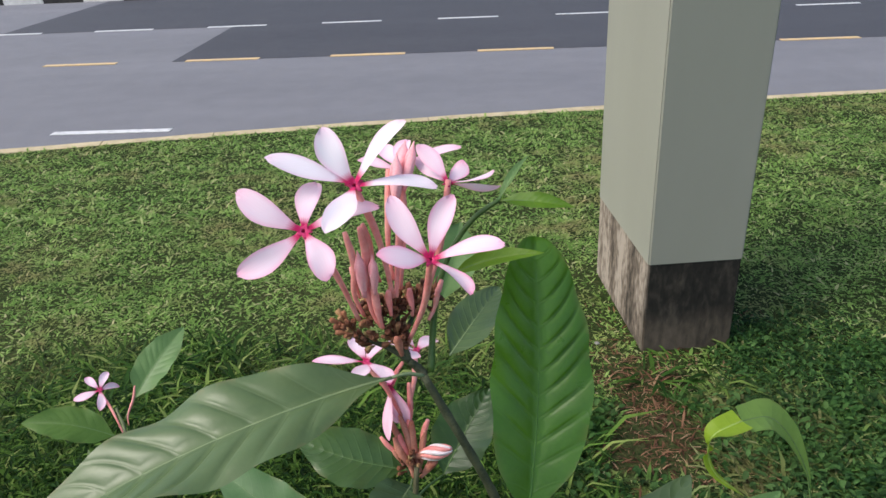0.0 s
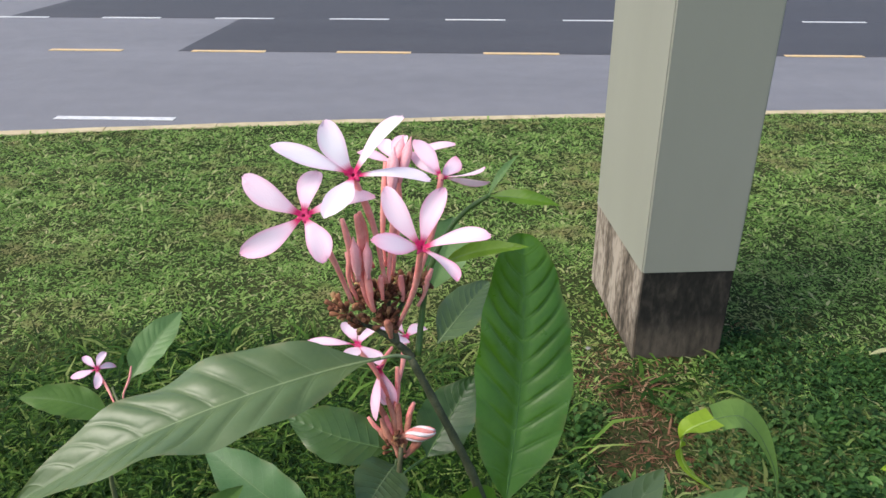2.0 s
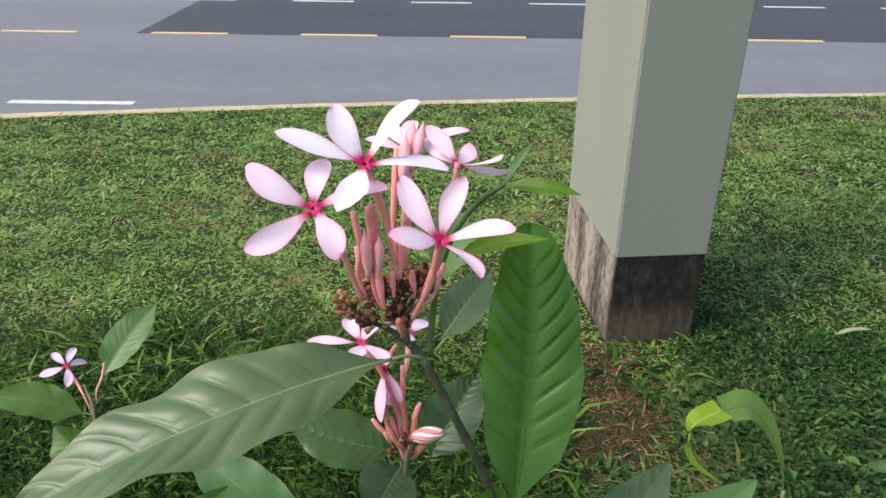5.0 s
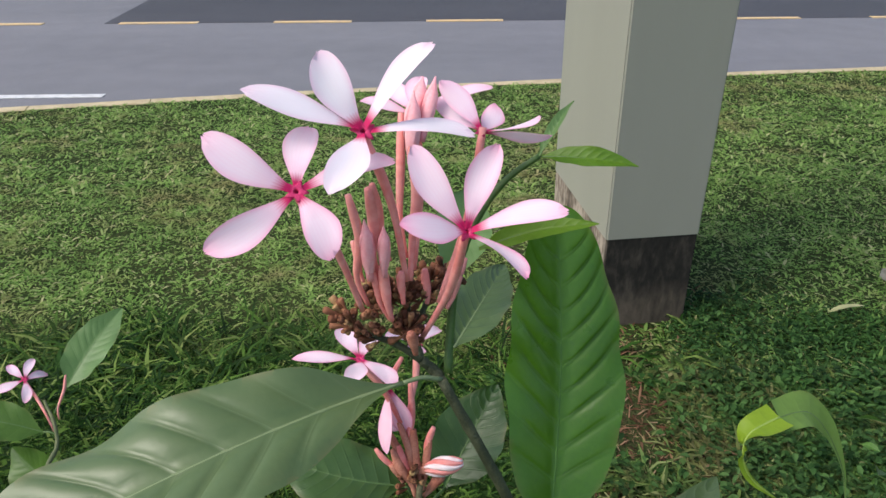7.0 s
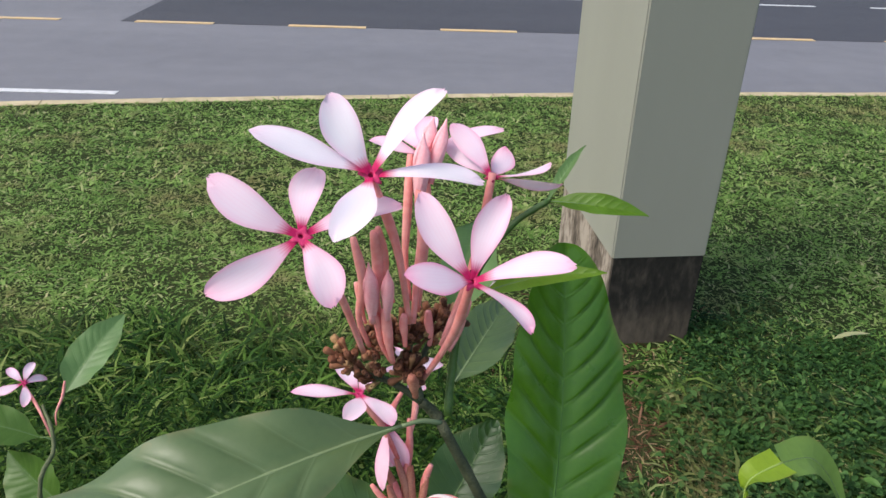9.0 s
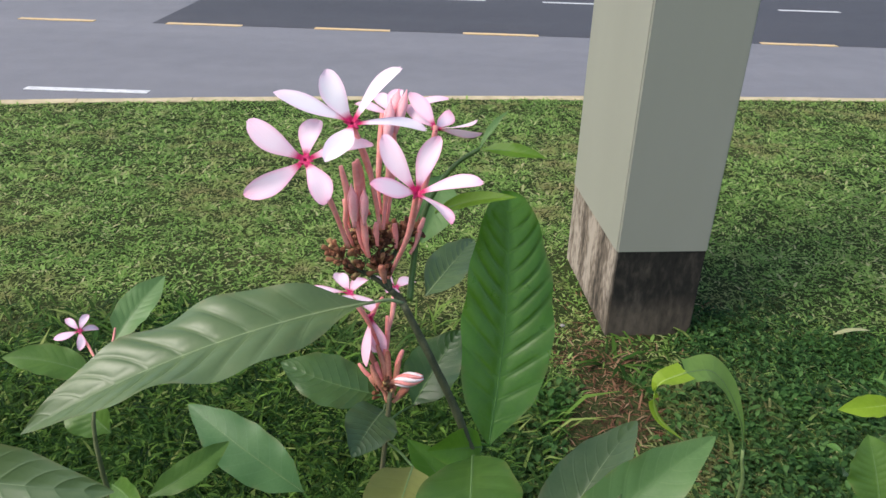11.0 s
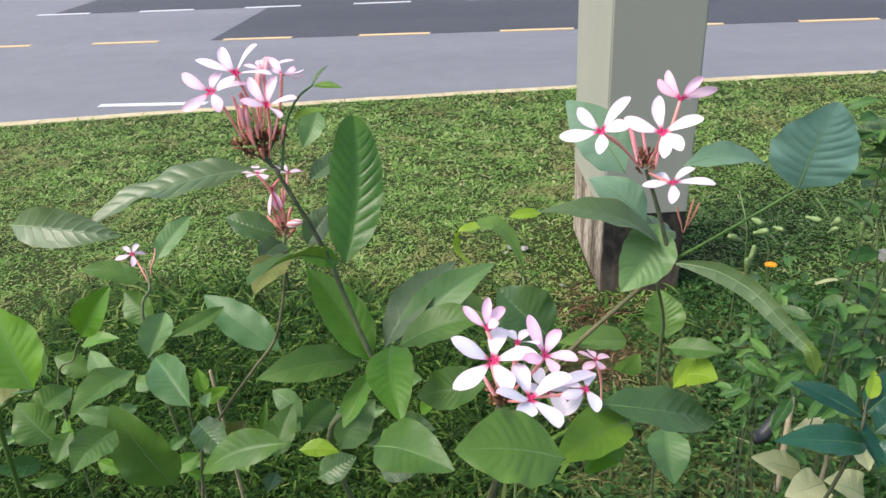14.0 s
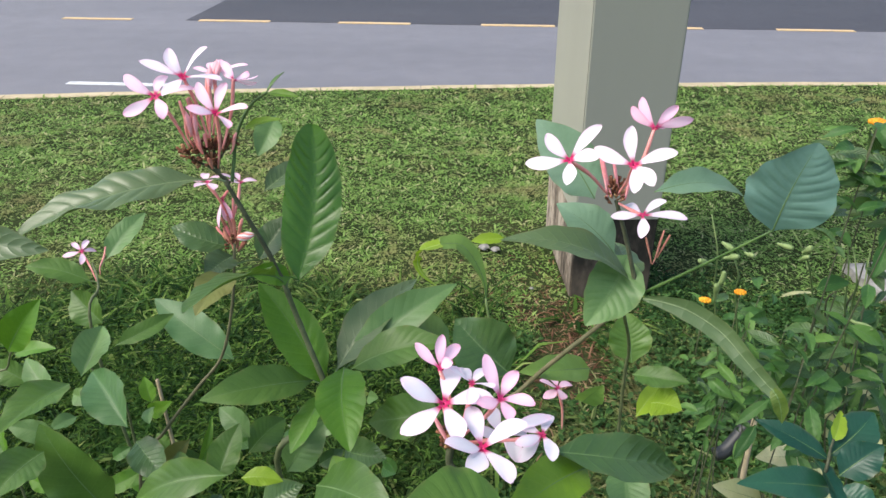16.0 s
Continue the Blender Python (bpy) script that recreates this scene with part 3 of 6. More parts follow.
def calyx_mesh():
    """One dry calyx: a stalk that widens to a cup with a hollow end."""
    verts, faces = [], []
    for q, r in ((0, 0.12), (0.3, 0.13), (0.55, 0.22), (0.8, 0.30), (1.0, 0.24), (0.9, 0.06)):
        for j in range(6):
            a = math.pi * j / 3
            verts.append((q, math.cos(a) * r, math.sin(a) * r))
    for q in range(5):
        for j in range(6):
            a, b_ = q * 6 + j, q * 6 + (j + 1) % 6
            faces.append((a, b_, b_ + 6, a + 6))
    return mesh_of("calyx", verts, faces, HUSK)


CALYX = calyx_mesh()


def husks(shrub, centre, axis, spread, count, seed, length=0.0068):
    """Spent brown calyx stubs set densely on a short branched stalk."""
    rnd = random.Random(seed)
    c, ax = Vector(centre), unit(axis)
    for k in range(count):
        d = Vector((rnd.gauss(0, 1), rnd.gauss(0, 1), rnd.gauss(0, 0.8))).normalized()
        o = c + ax * rnd.uniform(-0.6, 0.9) * spread + d * spread * rnd.uniform(0.15, 0.8)
        x = (d * rnd.uniform(0.3, 1.0) + ax * rnd.uniform(0.4, 1.3)).normalized()
        y = x.orthogonal().normalized()
        ob = new("calyx", CALYX)
        ob.matrix_basis = Matrix.LocRotScale(o, Matrix((x, y, x.cross(y))).transposed().to_quaternion(), Vector((length * rnd.uniform(0.6, 1.35), length * rnd.uniform(0.6, 1.0), length * rnd.uniform(0.6, 1.0))))
        hang(ob, shrub)


def blossom(shrub, at_, r):
    """A small orange flower: two rings of rounded florets."""
    bm = bmesh.new()
    for ring, n, rad in ((0, 1, 0.0), (1, 6, 0.5), (2, 10, 1.0)):
        for k in range(n):
            a = 2 * math.pi * k / n + ring
            bmesh.ops.create_icosphere(bm, subdivisions=1, radius=r * 0.34, matrix=Matrix.Translation(Vector(at_) + Vector((math.cos(a) * r * rad, math.sin(a) * r * rad * 0.8, -0.25 * r * rad * rad))))
    return bm_part("blossom", bm, ORANGE, shrub, "small orange flower head", True)


def weed(shrub, foot, top, count, seed, deep=0.3):
    """One branching weed stem with small pointed leaves, dense towards its top."""
    rnd = random.Random(seed)
    a, c = Vector(foot), Vector(top)
    m_ = a.lerp(c, 0.55) + Vector((rnd.uniform(-0.05, 0.05), rnd.uniform(-0.05, 0.05), 0))
    stem(shrub, (a, m_, c), 0.0022, 0.0009, BARK, knots=0.05)
    for _ in range(count):
        u = 1 - min(0.5, deep / (c - a).length) * rnd.random() ** 1.2
        o = a.lerp(m_, u * 2) if u < 0.5 else m_.lerp(c, u * 2 - 1)
        o += Vector((rnd.gauss(0, 0.035), rnd.gauss(0, 0.035), rnd.gauss(0, 0.02)))
        az, long = rnd.uniform(0, 6.283), rnd.uniform(0.026, 0.062)
        tip = o + Vector((math.cos(az), math.sin(az), rnd.uniform(-0.8, 0.35))) * long
        leaf(shrub, o, tip, long * rnd.uniform(0.32, 0.46), (rnd.uniform(-0.5, 0.5), -0.4, rnd.uniform(0.5, 1)), rnd.choice(("herb", "herb", "herb", "weedy", "dark", "dark")), fine=0, arch=rnd.uniform(0.02, 0.14), fold=rnd.uniform(0.2, 0.5), veins=7)


def leaflets(name, n, seed, area, size, height, mat, keep, label, slim=(0.2, 0.3)):
    """Low herbs: many small folded leaves, joined."""
    rng = np.random.default_rng(seed)
    x0, x1, y0, y1 = area
    px, py = rng.uniform(x0, x1, n), rng.uniform(y0, y1, n)
    ok = keep(px, py, rng.random(n))
    px, py = px[ok], py[ok]
    verts, faces = [], []
    for x, y in zip(px, py):
        long, az, el = rng.uniform(*size), rng.uniform(0, 6.283), rng.uniform(-0.2, 0.75)
        o = Vector((x, y, verge_z(x, y) + rng.uniform(0.0, 1.0) ** 1.6 * height))
        d = Vector((math.cos(az) * math.cos(el), math.sin(az) * math.cos(el), math.sin(el)))
        s = Vector((-math.sin(az), math.cos(az), rng.uniform(-0.3, 0.3))) * long * rng.uniform(*slim)
        up = Vector((0, 0, 0.12 * long))
        b_ = len(verts)
        verts += [o, o + d * long * 0.35 + s + up, o + d * long * 0.4, o + d * long * 0.35 - s + up, o + d * long * 0.72 + s * 0.75 + up * 0.6, o + d * long * 0.75 - up * 0.2, o + d * long * 0.72 - s * 0.75 + up * 0.6, o + d * long - up]
        faces += [(b_, b_ + 2, b_ + 1), (b_, b_ + 3, b_ + 2), (b_ + 1, b_ + 2, b_ + 5, b_ + 4), (b_ + 2, b_ + 3, b_ + 6, b_ + 5), (b_ + 4, b_ + 5, b_ + 7), (b_ + 5, b_ + 6, b_ + 7)]
    return tagged(new(name, mesh_of(name, verts, faces, mat)), label, "weeds", kind="stuff")


def pebble(at_, r):
    """A flat pale stone, half sunk in the turf."""
    bm = bmesh.new()
    bmesh.ops.create_icosphere(bm, subdivisions=2, radius=r)
    for v in bm.verts:
        v.co *= 1 + 0.35 * noise.noise(v.co * (1.4 / r) + Vector(at_))
        v.co.z *= 0.45
    me = bpy.data.meshes.new("pebble")
    bm.to_mesh(me)
    bm.free()
    me.materials.append(STONE)
    ob = new("pebble", me)
    ob.location = Vector(at_) + Vector((0, 0, 0.3 * r + 0.012))
    return tagged(ob, "small pale flat stone lying in the grass", "stone", "pale stones")


# ---- ground, road, kerb ----
def kerb_y(x):
    q = min(max(x, -6.0), 7.0)
    return 4.31 + 0.135 * q - 0.0065 * q * q + (x - q) * (0.213 if x < 0 else 0.044)


def verge_z(x, y):
    """Height of the verge: level round the bushes, falling to the kerb."""
    t = min(max((y - 1.2) / (kerb_y(x) - 1.2), 0.0), 1.0)
    return 0.265 - 0.12 * t * t * (3 - 2 * t) + 0.012 * noise.noise(Vector((x * 1.7, y * 1.7, 3.0)))


def sheet(name, xs, ys, height, mat):
    verts = [(x, y(x) if callable(y) else y, 0) for x in xs for y in ys]
    verts = [(x, y, height(x, y)) for x, y, _ in verts]
    n = len(ys)
    faces = [(i * n + j, (i + 1) * n + j, (i + 1) * n + j + 1, i * n + j + 1) for i in range(len(xs) - 1) for j in range(n - 1)]
    return new(name, mesh_of(name, verts, faces, mat))


def steps(a, b_, n):
    return [a + (b_ - a) * k / n for k in range(n + 1)]


xs = [-900, -300, -100, -40, -20, -12] + steps(-8, 9, 68) + [13, 20, 40, 100, 300, 900]
# the ground of the verge, up to the kerb's back
ys = [-900, -300, -100, -40, -15, -8] + steps(-4, 1.0, 20)
rows = [lambda x, y=y: y for y in ys] + [lambda x, k=k: 1.0 + (kerb_y(x) - 0.008 - 1.0) * k / 14 for k in range(1, 15)]
tagged(sheet("ground", xs, rows, verge_z, SOIL), "grass verge soil with straw and bare earth", "ground", kind="structure")

road = sheet("road", xs, [lambda x: kerb_y(x) + 0.0, lambda x: 8.02, lambda x: 10.85, lambda x: 15.2, lambda x: 900], lambda x, y: 0.0, ASPHALT_OLD)
tagged(road, "worn light grey asphalt road", "road", kind="structure")


def slab(name, x0, x1, y0, y1, z0, z1, mat, bevel=0.0):
    bm = bmesh.new()
    bmesh.ops.create_cube(bm, size=1, matrix=Matrix.LocRotScale(((x0 + x1) / 2, (y0 + y1) / 2, (z0 + z1) / 2), None, (x1 - x0, y1 - y0, z1 - z0)))
    if bevel:
        bmesh.ops.bevel(bm, geom=bm.edges[:], offset=bevel, segments=2, affect="EDGES")
    me = bpy.data.meshes.new(name)
    bm.to_mesh(me)
    bm.free()
    me.materials.append(mat)
    return new(name, me)


# fresh asphalt laid over two lanes, each ending in a straight cut
for x0, y0, y1 in ((-3.72, 8.00, 10.84), (-7.9, 10.845, 15.15)):
    ob = slab("asphalt_patch", x0, 260, y0, y1, -0.05, 0.005, ASPHALT_NEW)
    tagged(ob, "fresh dark asphalt resurfacing strip on the road", "road surface", kind="structure")
# lane markings
for k in range(-8, 14):
    x = 0.47 + 2 * (k - 3)
    ob = slab("lane_marking", x, x + 1.02, 7.95, 8.06, 0.0, 0.009, YELLOW_PAINT, 0.003)
    tagged(ob, "worn yellow painted dash on the asphalt", "road marking", "yellow lane dashes")
for k in range(-10, 16):
    x = -6.17 + 2 * k
    ob = slab("lane_marking", x, x + 1.03, 10.79, 10.89, 0.0, 0.009, WHITE_PAINT, 0.003)
    tagged(ob, "white painted dash on the dark asphalt", "road marking", "white lane dashes")
for x in (-10.9, -3.67):
    ob = slab("lane_marking", x, x + 1.17, 4.70, 4.80, 0.0, 0.006, WHITE_PAINT, 0.002)
    tagged(ob, "white painted dash near the kerb", "road marking", "white kerbside dashes")


def kerb_stone(x0, x1):
    verts, faces = [], []
    prof = ((0.0, 0.0), (0.0, 0.128), (0.012, 0.145), (0.115, 0.145), (0.13, 0.128), (0.135, -0.02))
    for x in steps(x0, x1, 4):
        d = (kerb_y(x + 0.01) - kerb_y(x - 0.01)) / 0.02
        for o, z in prof:
            verts.append((x - o * d, kerb_y(x) + o, z + 0.004 * noise.noise(Vector((x * 3, o * 40, z * 30)))))
    n = len(prof)
    for i in range(4):
        for j in range(n - 1):
            faces.append((i * n + j, (i + 1) * n + j, (i + 1) * n + j + 1, i * n + j + 1))
    faces += [tuple(range(n))[::-1], tuple(range(4 * n, 5 * n))]
    return mesh_of("kerb_stone", verts, faces, KERB_CONCRETE, False)


kerb = tagged(new("kerb"), "sandy yellow concrete kerb along the grass verge", "kerb", kind="structure")
for k in range(-16, 20):
    x = k * 0.92
    part("kerb_stone", kerb_stone(x + 0.004, x + 0.916), kerb)
far_kerb = tagged(new("far_kerb"), "kerb painted in black and white blocks", "kerb", kind="structure")
for k in range(-26, 22):
    x = -9.5 + 0.95 * k
    ob = slab("kerb_stone", x + 0.003, x + 0.947, 15.2, 15.38, -0.02, 0.16, KERB_WHITE if k % 2 else BLACK_PAINT, 0.012)
    hang(ob, far_kerb).matrix_parent_inverse = Matrix()
median = sheet("far_verge", xs, [lambda x: 15.38, lambda x: 17, lambda x: 40, lambda x: 899], lambda x, y: 0.14, SOIL)
tagged(median, "planted strip beyond the road", "ground", kind="structure")

# ---- the column ----
CX = Vector((0.9948, 0.1014, 0)).normalized()
CY = Vector((-CX.y, CX.x, 0))
NEAR = Vector((1.023, 0.620, 0))


def prism(z0, z1, inset, mat, name, parent, label, bevel):
    bm = bmesh.new()
    o = NEAR + CX * inset + CY * inset
    w, d = 0.360 - 2 * inset, 0.68 - 2 * inset
    bmesh.ops.create_cube(bm, size=1)
    for v in bm.verts:
        p = o + CX * (v.co.x + 0.5) * w + CY * (v.co.y + 0.5) * d
        z = z0 if v.co.z < 0 else z1
        v.co = (p.x - 0.0145 * (z - 0.656), p.y, z)
    bmesh.ops.bevel(bm, geom=[e for e in bm.edges if abs(e.verts[0].co.z - e.verts[1].co.z) > 0.01], offset=bevel, segments=3, affect="EDGES")
    return bm_part(name, bm, mat, parent, label)


column = thing("column", (NEAR.x, NEAR.y, 0.2), "grey-green painted rectangular column with a stained concrete foot", "column")
prism(0.656, 4.6, 0.0, COLUMN_PAINT, "shaft", column, "smooth grey-green painted shaft", 0.006)
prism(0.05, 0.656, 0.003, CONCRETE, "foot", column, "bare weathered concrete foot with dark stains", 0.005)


# ---- grass ----
def cloud(px, py, s, o):
    return np.array([noise.noise(Vector((a * s, b_ * s, o))) for a, b_ in zip(px, py)])


def blades(name, n, seed, area, size, mat, upright, keep, label, width=1.0, tuft=0.014):
    rng = np.random.default_rng(seed)
    x0, x1, y0, y1 = area
    px, py = rng.uniform(x0, x1, n // 9), rng.uniform(y0, y1, n // 9)
    big = rng.uniform(0.6, 1.35, n // 9) * (1 + 0.45 * cloud(px, py, 11.0, 9.0))
    px, py, big = np.repeat(px, 9), np.repeat(py, 9), np.repeat(big, 9)
    n = len(px)
    az = rng.uniform(0, 2 * math.pi, n)
    off = np.abs(rng.normal(0, tuft, n)) * big
    px, py = px + np.cos(az) * off, py + np.sin(az) * off
    ok = keep(px, py, rng.random(n)) & (rng.random(n) < 0.8 + 0.75 * np.repeat(cloud(px[::9], py[::9], 16.0, 1.0), 9))
    px, py, az, big = px[ok], py[ok], az[ok], big[ok]
    n = len(px)
    pz = np.array([verge_z(a, b_) for a, b_ in zip(px, py)]) - 0.004
    long = rng.uniform(*size, n) * big
    az = az + rng.normal(0, 0.5, n)
    el = np.clip(rng.normal(upright, 0.32, n), 0.05, 1.45)
    wide = long * rng.uniform(0.045, 0.085, n) * width
    dx, dy = np.cos(az), np.sin(az)
    sx, sy = -dy, dx
    v = np.zeros((n, 5, 3))
    for k, (t, w) in enumerate(((0.0, 0.8), (0.0, -0.8), (0.55, 1.0), (0.55, -1.0), (1.0, 0.0))):
        e = el * (1 - 0.55 * t)
        v[:, k, 0] = px + dx * long * t * np.cos(e) + sx * wide * w
        v[:, k, 1] = py + dy * long * t * np.cos(e) + sy * wide * w
        v[:, k, 2] = pz + long * t * np.sin(e) * (1 - 0.25 * t)
    base = np.arange(n)[:, None] * 5
    quad = base + np.array([0, 1, 3, 2])
    tri = base + np.array([2, 3, 4])
    me = bpy.data.meshes.new(name)
    me.vertices.add(n * 5)
    me.vertices.foreach_set("co", v.ravel())
    me.loops.add(n * 7)
    me.loops.foreach_set("vertex_index", np.concatenate([quad, tri], 1).ravel().astype(np.int32))
    me.polygons.add(n * 2)
    starts = (np.arange(n)[:, None] * 7 + np.array([0, 4])).ravel()
    me.polygons.foreach_set("loop_start", starts.astype(np.int32))
    me.update(calc_edges=True)
    me.validate()
    me.materials.append(mat)
    return tagged(new(name, me), label, "grass", kind="stuff")


def in_column(px, py):
    qx, qy = px - NEAR.x, py - NEAR.y
    a, b_ = qx * CX.x + qy * CX.y, qx * CY.x + qy * CY.y
    return (a > -0.01) & (a < 0.37) & (b_ > -0.01) & (b_ < 0.69)


KY = np.vectorize(kerb_y)


def bare(px, py):
    """How bare the ground is: an earthy track in front of the column and worn spots."""
    d = np.exp(-(((px - 1.00 - 0.12 * (py - 0.4)) / 0.17) ** 2) - ((py - 0.22) / 0.45) ** 2)
    d = d * np.clip(0.75 + 1.2 * cloud(px, py, 4.5, 2.0), 0.2, 1.3)
    return 2.3 * d + 0.45 * np.clip(cloud(px, py, 1.9, 7.0), 0, 1)


def weedy(px, py):
    """Share of low weeds in the turf beside and before the column; they also darken it for the column's shade."""
    n_ = 0.35 * cloud(px, py, 3.0, 5.0)
    a_ = np.clip((px - 1.15 + n_) / 0.25, 0, 1) * np.clip((2.75 - px + n_) / 0.5, 0, 1)
    return a_ * np.clip((0.95 - py + n_ - 0.25 * np.clip(px - 1.7, 0, 1)) / 0.35, 0, 1)


def lawn(px, py, r):
    return (py < KY(px) - 0.01) & ~in_column(px, py) & (r > 0.9 * bare(px, py)) & (r > 0.8 * weedy(px, py))


def edge(px, py):
    """Thins the tall growth out to an uneven border at the far left."""
    return np.clip((px + 1.55 + 0.5 * cloud(px, py, 1.5, 4.0)) / 0.5, 0, 1) * np.clip((py + 1.5 + 0.3 * cloud(px, py, 2.5, 6.0)) / 0.35, 0, 1)


def outskirts(px, py, r):
    return ((px < -1.5 - 0.75 * np.clip(py + 0.6, 0, 9)) | (px > 1.8 + 0.8 * np.clip(py + 0.6, 0, 9)) | (py < -1.15)) & lawn(px, py, r)


blades("lawn_grass", 90000, 11, (-6.5, 7.5, -5.5, 3.0), (0.04, 0.09), GRASS, 0.6, outskirts, "green lawn grass of the wider verge", 2.6, 0.05)
blades("lawn_grass", 310000, 1, (-3.2, 3.6, -0.6, 2.0), (0.020, 0.042), GRASS, 0.42, lambda x, y, r: lawn(x, y, r) & (x > -1.6 - 0.75 * (y + 0.6)) & (x < 1.9 + 0.8 * (y + 0.6)), "short broad-bladed green lawn grass with dry patches", 1.45, 0.022)
blades("lawn_grass", 260000, 2, (-5.2, 6.2, 2.0, 5.3), (0.028, 0.056), GRASS, 0.5, lambda x, y, r: lawn(x, y, r), "short green lawn grass running up to the kerb", 1.6, 0.03)
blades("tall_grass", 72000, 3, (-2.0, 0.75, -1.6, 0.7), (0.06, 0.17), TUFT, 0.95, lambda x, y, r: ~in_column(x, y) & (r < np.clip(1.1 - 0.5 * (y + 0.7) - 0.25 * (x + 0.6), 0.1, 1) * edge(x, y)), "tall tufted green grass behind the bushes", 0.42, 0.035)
blades("lawn_grass", 60000, 4, (0.35, 2.3, -1.3, 0.35), (0.035, 0.085), TURF, 0.75, lambda x, y, r: ~in_column(x, y) & (r < 0.95 - 1.2 * bare(x, y)), "loose tufts of light green grass on the verge", 0.75, 0.025)
blades("tall_grass", 110, 6, (0.98, 1.5, 0.42, 0.70), (0.07, 0.17), TUFT, 0.7, lambda x, y, r: ~in_column(x, y), "long grass blades leaning on the column foot", 0.7, 0.03)
blades("dead_grass", 34000, 5, (0.5, 1.6, -0.9, 1.0), (0.02, 0.06), LITTER, 0.22, lambda x, y, r: ~in_column(x, y) & (r < 0.10 + bare(x, y)), "brown dead grass and leaf litter on bare earth", 0.7, 0.03)
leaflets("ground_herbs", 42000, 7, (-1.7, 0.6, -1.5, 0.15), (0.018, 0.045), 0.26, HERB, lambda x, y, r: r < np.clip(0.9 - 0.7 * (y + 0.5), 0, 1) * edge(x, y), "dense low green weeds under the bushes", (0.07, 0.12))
leaflets("ground_herbs", 13000, 8, (0.45, 2.3, -1.15, 0.3), (0.018, 0.040), 0.06, CLOVER, lambda x, y, r: (r < 0.95 - 1.1 * bare(x, y)) & ~in_column(x, y), "round-leaved ground cover among the grass")
# real low weeds, their dark tone also standing in for the column's shade
leaflets("ground_herbs", 26000, 9, (1.1, 2.9, -0.3, 1.2), (0.014, 0.034), 0.035, CLOVER, lambda x, y, r: (r < 0.9 * weedy(x, y)) & ~in_column(x, y), "low dark green weeds in thin turf", (0.14, 0.26))
blades("lawn_grass", 30000, 12, (1.1, 2.9, -0.6, 1.2), (0.03, 0.06), TURF, 0.55, lambda x, y, r: (r < 0.7 * weedy(x, y)) & ~in_column(x, y), "thin dark green grass among low weeds", 0.9, 0.025)


# ---- bushes ----
a = thing("flowering_bush", (0.420, -1.200, 0.260), "slender flowering shrub with pink star flowers and large ribbed leaves", "shrub", "flowering bushes")
stem(a, ((0.420, -1.200, 0.240), (0.400, -1.240, 0.700), (0.374, -1.418, 1.248), (0.427, -1.414, 1.340), (0.452, -1.412, 1.398)), 0.0046, 0.0038)
stem(a, ((0.452, -1.412, 1.398), (0.420, -1.393, 1.484), (0.404, -1.387, 1.539)), 0.0036, 0.0032)
stem(a, ((0.404, -1.387, 1.539), (0.390, -1.389, 1.584), (0.373, -1.392, 1.628), (0.352, -1.391, 1.675)), 0.0032, 0.0024, BARK)
flower(a, (0.2999, -1.4116, 1.7780), ((0.2686, -1.4252, 1.7621), (0.3126, -1.4285, 1.7608), (0.3341, -1.3888, 1.7814), (0.3023, -1.3827, 1.7927), (0.2697, -1.4083, 1.7985)), (0.3188, -1.3933, 1.7151), "pink", rolls=(15, -10, 25, 10, 20))
flower(a, (0.3229, -1.3882, 1.7920), ((0.3138, -1.4226, 1.7841), (0.3644, -1.3894, 1.7921), (0.3487, -1.3791, 1.8228), (0.3080, -1.3809, 1.8202), (0.2813, -1.3912, 1.8102)), (0.3376, -1.3845, 1.7240), "white", rolls=(-15, 42, 40, 10, -30))
flower(a, (0.3610, -1.4094, 1.7597), ((0.3815, -1.4307, 1.7538), (0.3968, -1.4137, 1.7706), (0.3725, -1.4003, 1.7904), (0.3417, -1.3991, 1.7899), (0.3378, -1.4255, 1.7716)), (0.3418, -1.3798, 1.6868), "pink", rolls=(45, 30, 0, 10, -15))
flower(a, (0.3697, -1.3685, 1.7849), ((0.3535, -1.3547, 1.8010), (0.3774, -1.3428, 1.7867), (0.3943, -1.3612, 1.7872), (0.3966, -1.3763, 1.7846), (0.3514, -1.3483, 1.7918)), (0.3513, -1.3818, 1.7108), "pink", rolls=(35, 0, 30, 55, 20))
flower(a, (0.3425, -1.3520, 1.7865), ((0.3201, -1.3519, 1.7938), (0.3761, -1.3371, 1.7948), (0.3456, -1.3323, 1.7979), (0.3315, -1.3274, 1.7935)), (0.3406, -1.3764, 1.7244), "pink")
closed_bud(a, (0.3406, -1.3665, 1.7741), (0.3420, -1.3578, 1.7987), 0.0030)
closed_bud(a, (0.3459, -1.3604, 1.7816), (0.3513, -1.3504, 1.8024), 0.0025)
closed_bud(a, (0.3425, -1.3529, 1.7868), (0.3460, -1.3462, 1.8014), 0.0026)
bud(a, (0.3391, -1.3837, 1.7235), (0.3412, -1.3665, 1.7783), 0.0023, TUBE)
bud(a, (0.3375, -1.3791, 1.7318), (0.3365, -1.3561, 1.7888), 0.0016, TUBE)
bud(a, (0.3207, -1.3873, 1.7136), (0.3163, -1.3920, 1.7677), 0.0018, TUBE)
bud(a, (0.3268, -1.3843, 1.7237), (0.3229, -1.3891, 1.7693), 0.0023, TUBE)
bud(a, (0.3305, -1.3818, 1.7328), (0.3259, -1.3883, 1.7709), 0.0018, TUBE)
closed_bud(a, (0.3225, -1.3910, 1.7322), (0.3217, -1.3931, 1.7576), 0.0027)
closed_bud(a, (0.3287, -1.3913, 1.7339), (0.3292, -1.3927, 1.7546), 0.0022)
